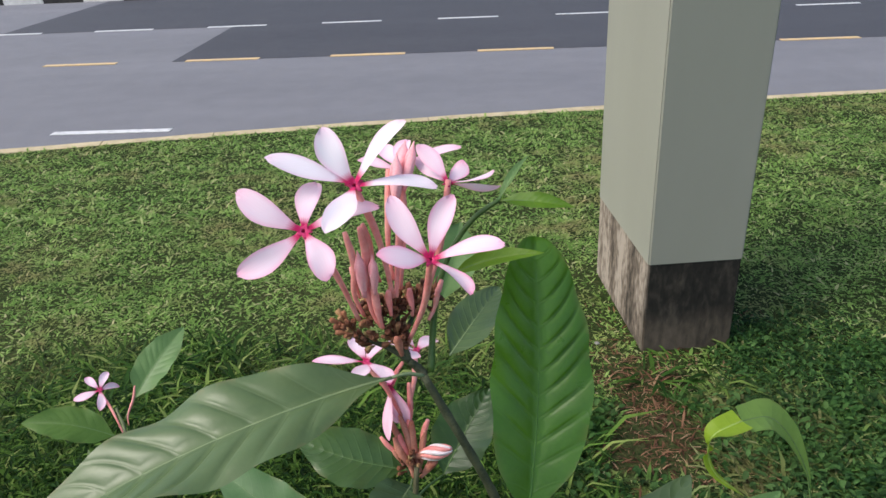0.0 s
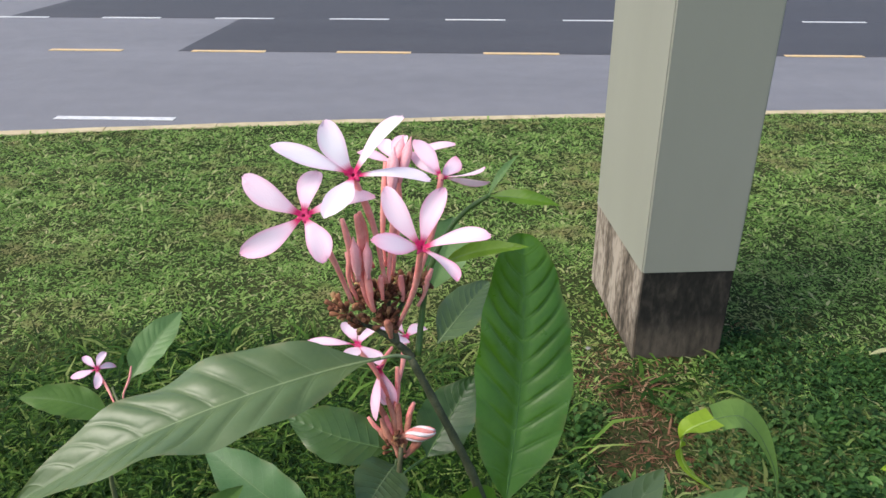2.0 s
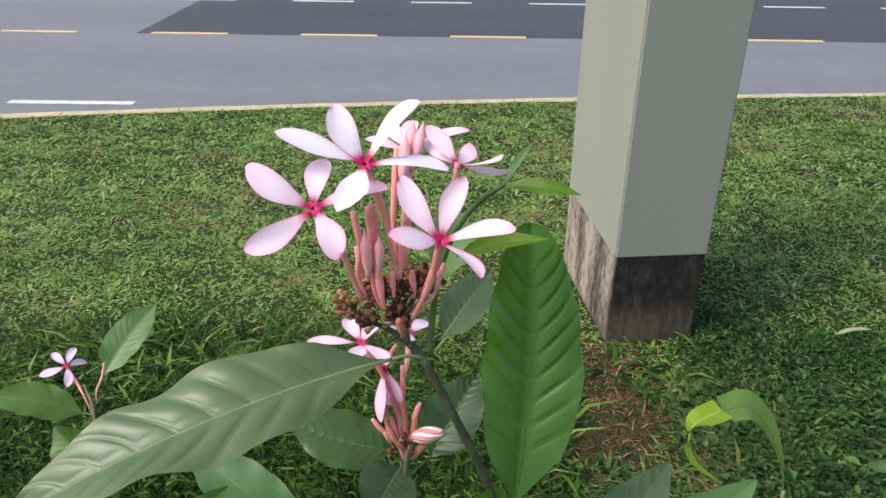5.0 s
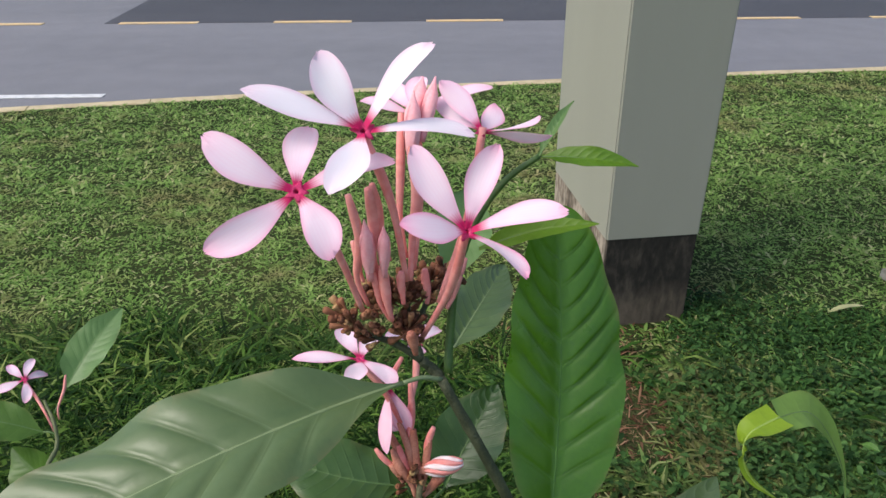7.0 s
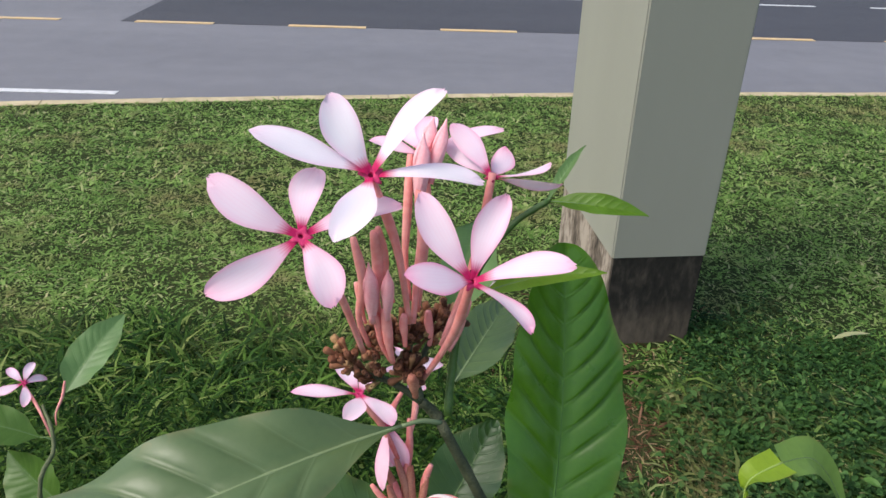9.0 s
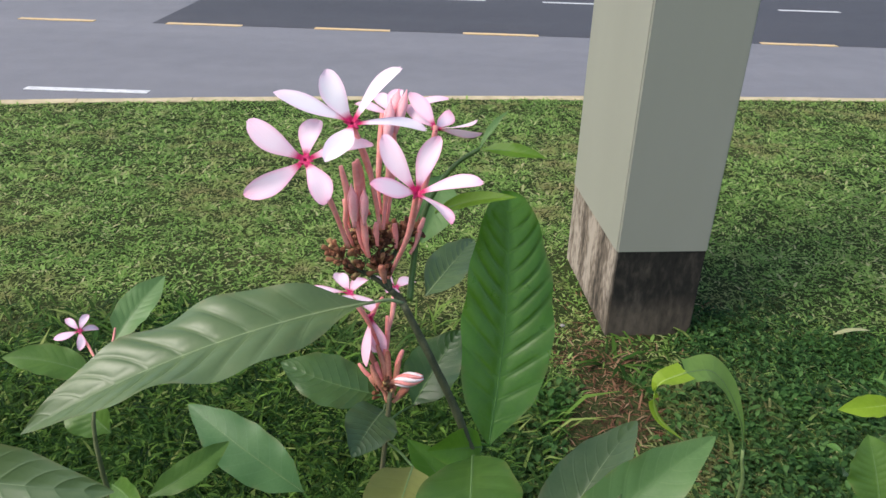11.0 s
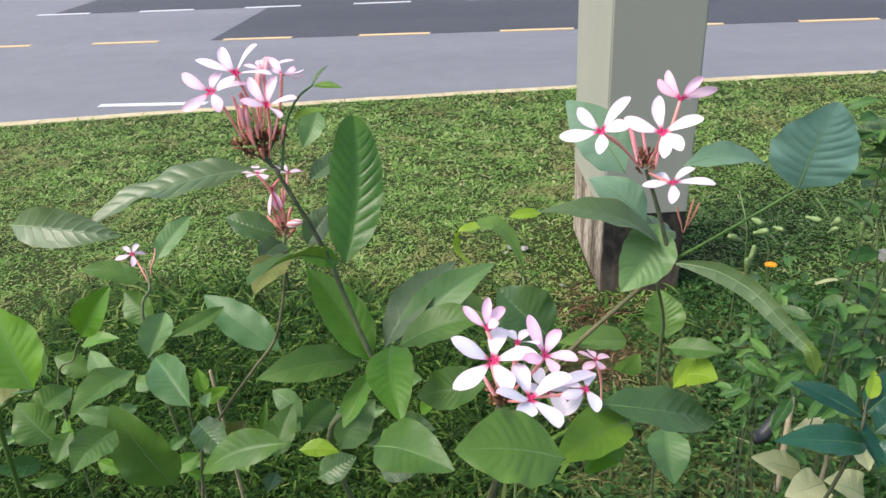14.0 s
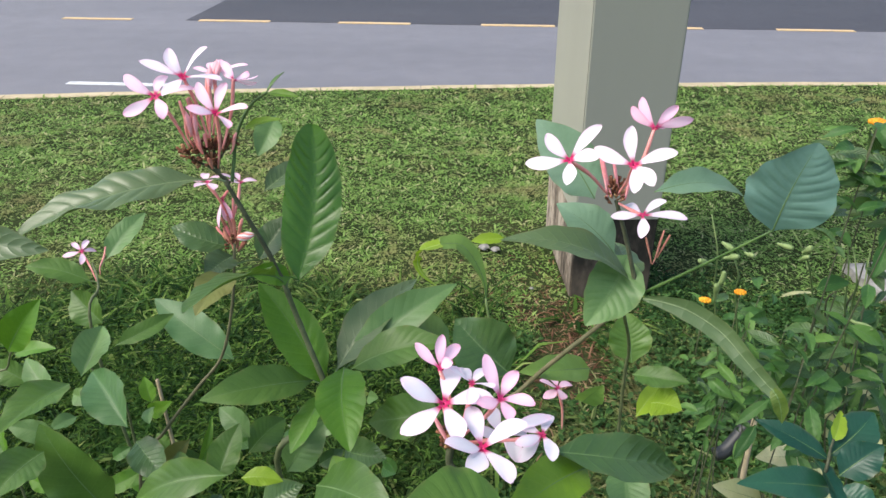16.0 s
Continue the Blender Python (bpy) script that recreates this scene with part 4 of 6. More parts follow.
bud(a, (0.3297, -1.3888, 1.7072), (0.3227, -1.3900, 1.7340), 0.0019, TUBE)
bud(a, (0.3307, -1.3890, 1.7068), (0.3282, -1.3909, 1.7347), 0.0019, TUBE)
bud(a, (0.3192, -1.3859, 1.7246), (0.3160, -1.3855, 1.7440), 0.0014, TUBE)
bud(a, (0.3359, -1.3876, 1.7141), (0.3354, -1.3870, 1.7298), 0.0019, TUBE)
bud(a, (0.3407, -1.3924, 1.6908), (0.3385, -1.3952, 1.7043), 0.0022, WILT)
bud(a, (0.3462, -1.3760, 1.7065), (0.3457, -1.3739, 1.7229), 0.0017, TUBE)
bud(a, (0.3552, -1.3725, 1.7010), (0.3640, -1.3668, 1.7246), 0.0018, TUBE)
husks(a, (0.3132, -1.3869, 1.7055), (-0.5, 0.0, 0.8), 0.0050, 26, 3)
husks(a, (0.3245, -1.3821, 1.7087), (-0.2, 0.0, 1.0), 0.0066, 52, 4)
husks(a, (0.3350, -1.3747, 1.7084), (0.0, 0.1, 1.0), 0.0072, 64, 5)
husks(a, (0.3469, -1.3681, 1.7086), (0.3, 0.1, 1.0), 0.0072, 58, 6)
husks(a, (0.3372, -1.3824, 1.6942), (0.0, -0.3, 1.0), 0.0062, 44, 7)
husks(a, (0.3545, -1.3638, 1.7128), (0.6, 0.0, 0.8), 0.0050, 22, 8)
husks(a, (0.3223, -1.3822, 1.6938), (-0.6, -0.2, 0.6), 0.0046, 18, 9)
stem(a, ((0.3429, -1.3800, 1.6779), (0.3322, -1.3812, 1.6878), (0.3198, -1.3818, 1.6944), (0.3109, -1.3850, 1.7005)), 0.0018, 0.0011, BARK)
stem(a, ((0.3429, -1.3800, 1.6779), (0.3409, -1.3755, 1.6904), (0.3458, -1.3678, 1.7006), (0.3545, -1.3616, 1.7126)), 0.0018, 0.0011, BARK)
stem(a, ((0.3418, -1.3788, 1.6802), (0.3351, -1.3786, 1.6928), (0.3273, -1.3802, 1.7062)), 0.0018, 0.0011, BARK)
stem(a, ((0.3418, -1.3788, 1.6802), (0.3376, -1.3758, 1.6938), (0.3378, -1.3707, 1.7117)), 0.0018, 0.0011, BARK)
stem(a, ((0.3519, -1.3812, 1.6680), (0.3476, -1.3796, 1.6727), (0.3429, -1.3800, 1.6779)), 0.0029, 0.0021, BARK)
leaf(a, (0.335, -1.400, 1.681), (0.150, -1.486, 1.642), 0.064, (0.1, -0.2, 0.97), kind="dull", arch=0.1, fold=0.28, ripple=0.26, belly=0.5, round_=0.95, point=0.0, quilt=0.05, stalk=(0.352, -1.391, 1.675), label="large dull grey-green ribbed leaf")
leaf(a, (0.416, -1.366, 1.533), (0.425, -1.268, 1.703), 0.075, (0.2, -0.9, 0.3), kind="glossy", round_=0.42, point=0.1, quilt=0.045, veins=12, arch=-0.05, fold=0.26, ripple=0.12, stalk=(0.386, -1.381, 1.552), belly=0.5, label="upright glossy green leaf with sunken veins")
stem(a, ((0.3555, -1.3802, 1.6699), (0.3571, -1.3705, 1.6901), (0.3608, -1.3624, 1.7157), (0.3691, -1.3557, 1.7370), (0.3821, -1.3510, 1.7547), (0.3973, -1.3480, 1.7653)), 0.0021, 0.0013, SHOOT)
leaf(a, (0.3973, -1.3480, 1.7653), (0.4152, -1.3290, 1.7847), 0.006, (-0.6, -0.6, 0.4), kind="pale", arch=0.05, fold=0.6)
leaf(a, (0.3983, -1.3481, 1.7651), (0.4388, -1.3609, 1.7649), 0.0105, (0.1, -0.6, 0.8), kind="young_green", arch=0.07, fold=0.4)
leaf(a, (0.3705, -1.3617, 1.7259), (0.4209, -1.3739, 1.7441), 0.011, (0.1, -0.6, 0.8), kind="young_green", arch=0.06, fold=0.4)
leaf(a, (0.363, -1.296, 1.622), (0.402, -1.222, 1.636), 0.036, (-0.3, -0.9, 0.3), kind="dull", arch=0.03)
leaf(a, (0.373, -1.250, 1.707), (0.359, -1.294, 1.668), 0.035, (0.1, -0.9, 0.2), kind="pale", arch=0.03)
leaf(a, (0.448, -1.407, 1.401), (0.352, -1.335, 1.507), 0.062, (0.35, -0.8, 0.45), kind="bright", arch=0.03, stalk=(0.452, -1.412, 1.398), quilt=0.02)
leaf(a, (0.474, -1.402, 1.427), (0.503, -1.526, 1.406), 0.064, (0.1, -0.75, 0.6), kind="bright", arch=0.08, stalk=(0.452, -1.412, 1.398), point=0.1)
leaf(a, (0.430, -1.398, 1.400), (0.308, -1.467, 1.418), 0.052, (0.0, -0.55, 0.8), arch=0.1, stalk=(0.452, -1.412, 1.398))
leaf(a, (0.443, -1.405, 1.385), (0.415, -1.475, 1.346), 0.040, (-0.4, -0.7, 0.5), kind="bright", arch=0.04, stalk=(0.452, -1.412, 1.398))
leaf(a, (0.461, -1.389, 1.412), (0.555, -1.281, 1.489), 0.060, (-0.5, -0.7, 0.45), kind="dull", arch=0.07, stalk=(0.452, -1.412, 1.398))
leaf(a, (0.473, -1.377, 1.410), (0.612, -1.314, 1.504), 0.056, (-0.1, -0.65, 0.75), kind="pale", arch=0.08, stalk=(0.452, -1.412, 1.398))
leaf(a, (0.482, -1.394, 1.419), (0.607, -1.392, 1.466), 0.058, (0.0, -0.35, 0.92), kind="mature", arch=0.1, stalk=(0.452, -1.412, 1.398))
leaf(a, (0.402, -1.405, 1.560), (0.388, -1.615, 1.648), 0.062, (-0.25, -0.35, 0.9), kind="mature", arch=0.06, fold=0.2, belly=0.55, stalk=(0.407, -1.387, 1.535))
leaf(a, (0.410, -1.378, 1.543), (0.370, -1.413, 1.570), 0.030, (0.1, -0.7, 0.6), kind="bright", arch=0.08, stalk=(0.407, -1.387, 1.535))
b = thing("flowering_bush", (0.220, -1.300, 0.260), "thin shrub stem with wilting pink flowers and reddish buds", "shrub", "flowering bushes")
stem(b, ((0.200, -1.300, 0.240), (0.150, -1.420, 0.900), (0.187, -1.440, 1.250), (0.230, -1.425, 1.325), (0.277, -1.405, 1.385), (0.311, -1.392, 1.428), (0.333, -1.384, 1.503), (0.341, -1.365, 1.581)), 0.0026, 0.0018, BROWN_STEM)
flower(b, (0.3108, -1.3465, 1.6527), ((0.3083, -1.3744, 1.6612), (0.3296, -1.3713, 1.6570), (0.3199, -1.3219, 1.6516), (0.2988, -1.3172, 1.6532), (0.2773, -1.3500, 1.6577)), (0.3311, -1.3476, 1.6101), "pink")
flower(b, (0.3248, -1.3417, 1.6317), ((0.3222, -1.3617, 1.6011), (0.3330, -1.3490, 1.6030), (0.3284, -1.3419, 1.5997)), (0.3321, -1.3268, 1.6384), "rose", rolls=(0, 50, 20))
striped_bud(b, (0.3429, -1.3600, 1.5862), (0.3646, -1.3606, 1.5918), 0.0053)
bud(b, (0.3354, -1.3590, 1.5799), (0.3371, -1.3384, 1.6297), 0.0019, TUBE)
bud(b, (0.3322, -1.3592, 1.5799), (0.3171, -1.3551, 1.5984), 0.0019, TUBE)
bud(b, (0.3410, -1.3584, 1.5806), (0.3488, -1.3489, 1.6076), 0.0019, TUBE)
bud(b, (0.3362, -1.3595, 1.5788), (0.3291, -1.3540, 1.5994), 0.0019, TUBE)
bud(b, (0.3314, -1.3603, 1.5777), (0.3253, -1.3590, 1.5898), 0.0020, WILT)
husks(b, (0.3350, -1.3590, 1.5799), (0.0, 0.0, 1.0), 0.0065, 26, 8)
flower(b, (0.3409, -1.3189, 1.6422), ((0.3380, -1.3447, 1.6553), (0.3541, -1.2940, 1.6356), (0.3267, -1.2940, 1.6461), (0.3251, -1.3354, 1.6602)), (0.3339, -1.3401, 1.6031), "pink")
leaf(b, (0.331, -1.358, 1.572), (0.258, -1.352, 1.594), 0.040, (0.1, -0.6, 0.8), kind="dark", quilt=0.018, stalk=(0.336, -1.360, 1.568))
leaf(b, (0.336, -1.363, 1.562), (0.318, -1.411, 1.560), 0.040, (-0.1, -0.8, 0.5), kind="dull", stalk=(0.337, -1.361, 1.565))
leaf(b, (0.356, -1.330, 1.539), (0.392, -1.285, 1.583), 0.046, (-0.25, -0.75, 0.6), kind="dark", quilt=0.022, arch=0.04, stalk=(0.337, -1.368, 1.552))
leaf(b, (0.362, -1.440, 1.583), (0.345, -1.508, 1.571), 0.044, (-0.1, -0.6, 0.7), kind="yellowed", arch=0.1, stalk=(0.340, -1.375, 1.540), label="yellowing leaf with a browned edge")
leaf(b, (0.205, -1.120, 1.208), (0.039, -1.043, 1.280), 0.070, (0.15, -0.65, 0.75), kind="cool", arch=0.06, fold=0.15, quilt=0.004)
leaf(b, (0.067, -1.235, 1.317), (0.135, -1.163, 1.332), 0.034, (0.0, -0.7, 0.7))
r = thing("flowering_bush", (0.550, -1.250, 0.260), "flowering shrub with a long leaning branch and white flowers", "shrub", "flowering bushes")
stem(r, ((0.550, -1.250, 0.240), (0.560, -1.350, 0.900), (0.652, -1.431, 1.346), (0.702, -1.434, 1.437), (0.763, -1.442, 1.517), (0.815, -1.447, 1.580)), 0.0036, 0.0024, BROWN_STEM)
stem(r, ((0.815, -1.447, 1.580), (0.864, -1.481, 1.639), (0.910, -1.514, 1.697)), 0.0017, 0.0012, SHOOT)
stem(r, ((0.815, -1.447, 1.580), (0.796, -1.439, 1.643), (0.780, -1.438, 1.688)), 0.0026, 0.002, BARK)
flower(r, (0.7240, -1.4810, 1.7470), ((0.7205, -1.5071, 1.7349), (0.7479, -1.4938, 1.7572), (0.7499, -1.4747, 1.7801), (0.7012, -1.4714, 1.7687), (0.6835, -1.4798, 1.7425)), (0.7702, -1.4408, 1.6958), "white", width=1.02)
flower(r, (0.7790, -1.5020, 1.7520), ((0.7780, -1.5269, 1.7372), (0.7938, -1.5257, 1.7442), (0.8144, -1.5064, 1.7675), (0.7749, -1.4904, 1.7848), (0.7446, -1.4918, 1.7642)), (0.7806, -1.4401, 1.6954), "white", width=1.02)
flower(r, (0.8040, -1.4590, 1.6820), ((0.7998, -1.4857, 1.6714), (0.8446, -1.4700, 1.6859), (0.8274, -1.4471, 1.6943), (0.7930, -1.4322, 1.6823), (0.7741, -1.4548, 1.6780)), (0.7828, -1.4396, 1.6857), "white", width=1.02)
flower(r, (0.8079, -1.4388, 1.7665), ((0.8239, -1.4269, 1.7682), (0.8409, -1.4451, 1.7776), (0.8272, -1.4366, 1.7880), (0.7936, -1.4281, 1.7928), (0.7852, -1.4289, 1.7836)), (0.7847, -1.4413, 1.6927), "rose", width=1.02)
bud(r, (0.7702, -1.4422, 1.6932), (0.7590, -1.4322, 1.7445))
bud(r, (0.7748, -1.4419, 1.6931), (0.7618, -1.4389, 1.7320))
bud(r, (0.7847, -1.4413, 1.6927), (0.7720, -1.4355, 1.7366))
bud(r, (0.7876, -1.4425, 1.6901), (0.7930, -1.4395, 1.7259))
husks(r, (0.7789, -1.4397, 1.6965), (0, 0, 1), 0.012, 50, 11)
leaf(r, (0.910, -1.514, 1.697), (0.926, -1.522, 1.785), 0.076, (-0.1, -0.9, 0.3), kind="teal", arch=0.05, round_=0.62, point=0.3, fold=0.1, quilt=0.02, label="rounded bluish-green leaf with close parallel veins")
leaf(r, (0.808, -1.443, 1.593), (0.663, -1.468, 1.653), 0.040, (0.0, -0.3, 0.95), kind="dull", arch=0.13, stalk=(0.815, -1.447, 1.580))
leaf(r, (0.669, -1.413, 1.626), (0.632, -1.418, 1.624), 0.016, (0.0, -0.5, 0.85), kind="young", arch=0.08)
leaf(r, (0.791, -1.411, 1.611), (0.725, -1.390, 1.660), 0.046, (0.1, -0.75, 0.6), kind="light", arch=0.1, stalk=(0.815, -1.447, 1.580))
leaf(r, (0.805, -1.419, 1.615), (0.757, -1.477, 1.558), 0.062, (-0.1, -0.85, 0.45), kind="pale", arch=0.06, stalk=(0.815, -1.447, 1.580), quilt=0.02)
leaf(r, (0.811, -1.432, 1.590), (0.800, -1.351, 1.594), 0.040, (0.3, -0.8, 0.4), kind="dull", arch=0.06, stalk=(0.815, -1.447, 1.580))
leaf(r, (0.857, -1.281, 1.630), (0.987, -1.227, 1.604), 0.040, (-0.2, -0.5, 0.8), kind="light", arch=0.12)
ribbon_leaf(r, ((0.8149, -1.4706, 1.5904), (0.8266, -1.4747, 1.5919), (0.8577, -1.4859, 1.5884), (0.8892, -1.5030, 1.5749), (0.9099, -1.5229, 1.5576), (0.9285, -1.5368, 1.5411), (0.9406, -1.5482, 1.5298), (0.9472, -1.5549, 1.5072)), (0.003, 0.010, 0.022, 0.022, 0.019, 0.016, 0.012, 0.001), (0.5520, 0.1059, 0.8195), "dull")
ribbon_leaf(r, ((0.9337, -1.5394, 1.5379), (0.9392, -1.5493, 1.5321), (0.9436, -1.5534, 1.5202), (0.9468, -1.5568, 1.5060)), (0.004, 0.014, 0.014, 0.001), (0.5520, 0.1059, 0.8195), "olive", "yellow-green bent leaf tip")
leaf(r, (0.773, -1.347, 1.648), (0.702, -1.308, 1.729), 0.062, (-0.45, -0.6, 0.6), kind="light", arch=0.04)
stem(r, ((0.823, -1.355, 1.500), (0.863, -1.255, 1.363), (0.873, -1.225, 1.208), (0.950, -1.100, 0.250)), 0.002, 0.003)
leaf(r, (0.889, -1.181, 1.286), (0.879, -1.134, 1.352), 0.070, (-0.1, -0.9, 0.3), arch=0.03, point=0.1)
leaf(r, (0.869, -1.271, 1.334), (0.940, -1.311, 1.354), 0.036, (0, -0.5, 0.85))
leaf(r, (0.898, -1.289, 1.297), (0.930, -1.329, 1.321), 0.052, (0, -0.6, 0.75), kind="young", arch=0.08)
leaf(r, (0.877, -1.300, 1.279), (0.930, -1.233, 1.289), 0.030, (-0.2, -0.7, 0.6), kind="young")
h = thing("flowering_bush", (0.500, -1.550, 0.260), "low flowering shrub with a dense head of white and pink flowers", "shrub", "flowering bushes")
stem(h, ((0.500, -1.550, 0.240), (0.530, -1.550, 0.900), (0.620, -1.623, 1.418), (0.621, -1.623, 1.502), (0.628, -1.626, 1.537)), 0.0055, 0.0028, BARK)
flower(h, (0.6170, -1.6410, 1.5830), ((0.5834, -1.6678, 1.5734), (0.6316, -1.6825, 1.5837), (0.6595, -1.6298, 1.5834), (0.6268, -1.5990, 1.5918), (0.5814, -1.6416, 1.6089)), (0.6269, -1.6313, 1.5380), "white", width=1.12)
flower(h, (0.6510, -1.6760, 1.5680), ((0.6424, -1.7163, 1.5836), (0.6749, -1.7127, 1.5725), (0.6876, -1.6545, 1.5797), (0.6421, -1.6338, 1.5768), (0.6237, -1.6983, 1.5944)), (0.6310, -1.6348, 1.5310), "white", width=1.12)
flower(h, (0.6402, -1.6155, 1.5855), ((0.6396, -1.6443, 1.5887), (0.6592, -1.6331, 1.5986), (0.6540, -1.5901, 1.5828), (0.6319, -1.5879, 1.5822), (0.6197, -1.6191, 1.6057)), (0.6309, -1.6260, 1.5366), "white", width=1.12)
flower(h, (0.6659, -1.6239, 1.5767), ((0.6469, -1.6429, 1.5877), (0.6734, -1.6517, 1.5800), (0.6961, -1.6273, 1.5769), (0.6802, -1.6074, 1.5957), (0.6514, -1.6009, 1.6075)), (0.6330, -1.6271, 1.5343), "rose", width=1.12)
flower(h, (0.6120, -1.6153, 1.6008), ((0.6222, -1.6183, 1.6113), (0.6279, -1.5939, 1.6122), (0.6129, -1.5983, 1.6251), (0.5896, -1.6042, 1.6191)), (0.6257, -1.6263, 1.5368), "rose", width=1.12)
flower(h, (0.7052, -1.6282, 1.5418), ((0.6830, -1.6436, 1.5237), (0.7135, -1.6559, 1.5398), (0.7151, -1.6009, 1.5417), (0.6818, -1.6111, 1.5416), (0.6812, -1.6443, 1.5446)), (0.6372, -1.6293, 1.5296), "white", width=1.12)
flower(h, (0.6683, -1.6235, 1.5353), ((0.6928, -1.6102, 1.5273), (0.6855, -1.6442, 1.5243), (0.7120, -1.6157, 1.5517), (0.6613, -1.5962, 1.5421), (0.6473, -1.6368, 1.5502)), (0.6372, -1.6268, 1.5237), "white", width=1.12)
bud(h, (0.6257, -1.6288, 1.5322), (0.6141, -1.6211, 1.5689))
bud(h, (0.6294, -1.6286, 1.5321), (0.6372, -1.6196, 1.5681))
bud(h, (0.6216, -1.6329, 1.5255), (0.6090, -1.6289, 1.5556))
husks(h, (0.6242, -1.6289, 1.5323), (0, 0, 1), 0.013, 60, 21)
leaf(h, (0.677, -1.532, 1.533), (0.620, -1.510, 1.582), 0.070, (0, -0.75, 0.65), kind="dark", arch=0.05, stalk=(0.649, -1.572, 1.507), quilt=0.02)
leaf(h, (0.788, -1.369, 1.417), (0.693, -1.435, 1.458), 0.042, (0, -0.5, 0.85), kind="tender", arch=0.1)
leaf(h, (0.605, -1.465, 1.417), (0.511, -1.448, 1.379), 0.056, (0, -0.6, 0.75), arch=0.06)
leaf(h, (0.605, -1.329, 1.414), (0.539, -1.279, 1.434), 0.046, (0, -0.7, 0.7), kind="pale", arch=0.06)
leaf(h, (0.712, -1.642, 1.536), (0.845, -1.580, 1.462), 0.046, (0.1, -0.45, 0.88), kind="dark", arch=0.1, stalk=(0.648, -1.621, 1.501))
leaf(h, (0.815, -1.508, 1.390), (0.817, -1.569, 1.360), 0.050, (0.1, -0.8, 0.5), kind="pale", quilt=0.016)
leaf(h, (0.676, -1.759, 1.580), (0.592, -1.776, 1.602), 0.066, (0, -0.35, 0.9), kind="mature", arch=0.05, round_=0.9, point=0.1, fold=0.15)
leaf(h, (0.748, -1.631, 1.508), (0.671, -1.716, 1.532), 0.046, (-0.2, -0.6, 0.7), kind="young_green", arch=0.05)
leaf(h, (0.734, -1.618, 1.493), (0.699, -1.704, 1.509), 0.050, (0.3, -0.6, 0.7), kind="bright", arch=0.06)
leaf(h, (0.783, -1.375, 1.366), (0.800, -1.405, 1.420), 0.036, (0.1, -0.8, 0.5), kind="tender")
flower(h, (0.7494, -1.3689, 1.3820), ((0.7304, -1.3964, 1.3882), (0.7527, -1.4011, 1.3925), (0.7715, -1.3453, 1.3712), (0.7456, -1.3358, 1.3749), (0.7253, -1.3804, 1.4030)), (0.7632, -1.3557, 1.2997), "rose", width=1.12)
s = thing("flowering_bush", (-0.150, -0.900, 0.260), "small shrub with one pink star flower and oval leaves", "shrub", "flowering bushes")
stem(s, ((-0.150, -0.900, 0.240), (-0.106, -1.038, 1.140), (-0.099, -0.990, 1.268), (-0.123, -0.953, 1.298)), 0.004, 0.0016)
flower(s, (-0.1610, -0.9200, 1.3040), ((-0.1485, -0.9497, 1.2933), (-0.1481, -0.8913, 1.2912), (-0.1624, -0.8872, 1.3129), (-0.1875, -0.9013, 1.3140), (-0.1894, -0.9402, 1.3032)), (-0.1092, -0.9732, 1.2578), "pink")
bud(s, (-0.1017, -0.9705, 1.2824), (-0.0876, -0.9516, 1.3356), 0.002, TUBE)
leaf(s, (-0.115, -0.986, 1.277), (-0.229, -0.999, 1.312), 0.050, (0, -0.5, 0.85), arch=0.06, stalk=(-0.099, -0.987, 1.273))
leaf(s, (-0.112, -0.920, 1.290), (-0.062, -0.827, 1.349), 0.056, (-0.1, -0.85, 0.45), kind="pale", arch=0.05, stalk=(-0.110, -0.962, 1.285))
leaf(s, (-0.088, -1.023, 1.205), (-0.162, -0.982, 1.250), 0.066, (0.0, -0.9, 0.4), arch=0.05, stalk=(-0.096, -1.011, 1.229))
l = thing("leafy_bush", (-0.100, -1.300, 0.260), "leafy young shrub with smooth oval leaves", "shrub", "leafy bushes")
stem(l, ((-0.120, -1.300, 0.240), (-0.105, -1.320, 1.188), (-0.035, -1.338, 1.352), (-0.015, -1.341, 1.386)), 0.0022, 0.0012)
stem(l, ((0.020, -1.300, 0.240), (0.127, -1.342, 1.216), (0.104, -1.341, 1.325), (0.078, -1.339, 1.375)), 0.0022, 0.0012)
leaf(l, (0.108, -1.493, 1.500), (0.159, -1.484, 1.568), 0.040, (0.3, -0.8, 0.5), kind="bright", arch=0.05, fold=0.4)
leaf(l, (0.182, -1.487, 1.464), (0.181, -1.422, 1.490), 0.044, (0.15, -0.8, 0.5), kind="pale", arch=0.06, fold=0.6)
leaf(l, (-0.007, -1.353, 1.384), (0.063, -1.360, 1.403), 0.024, (0, -0.4, 0.9), kind="bright")
leaf(l, (0.217, -1.481, 1.382), (0.135, -1.402, 1.400), 0.056, (0.1, -0.7, 0.6), kind="cool", arch=0.06, fold=0.5)
leaf(l, (0.093, -1.394, 1.371), (0.063, -1.504, 1.379), 0.062, (-0.15, -0.6, 0.75), arch=0.08, fold=0.35)
leaf(l, (0.191, -1.522, 1.282), (0.133, -1.515, 1.413), 0.078, (-0.15, -0.65, 0.75), kind="mature", arch=0.07, fold=0.15, quilt=0.004)
leaf(l, (-0.008, -1.430, 1.286), (-0.018, -1.468, 1.259), 0.040, (0, -0.8, 0.5))
leaf(l, (0.142, -1.533, 1.387), (0.118, -1.597, 1.378), 0.056, (0, -0.6, 0.8), arch=0.06)
leaf(l, (0.200, -1.447, 1.325), (0.265, -1.503, 1.318), 0.045, (0.2, -0.6, 0.75), kind="dark")
leaf(l, (0.383, -1.584, 1.421), (0.273, -1.586, 1.373), 0.046, (0, -0.5, 0.85), arch=0.1, fold=0.35)
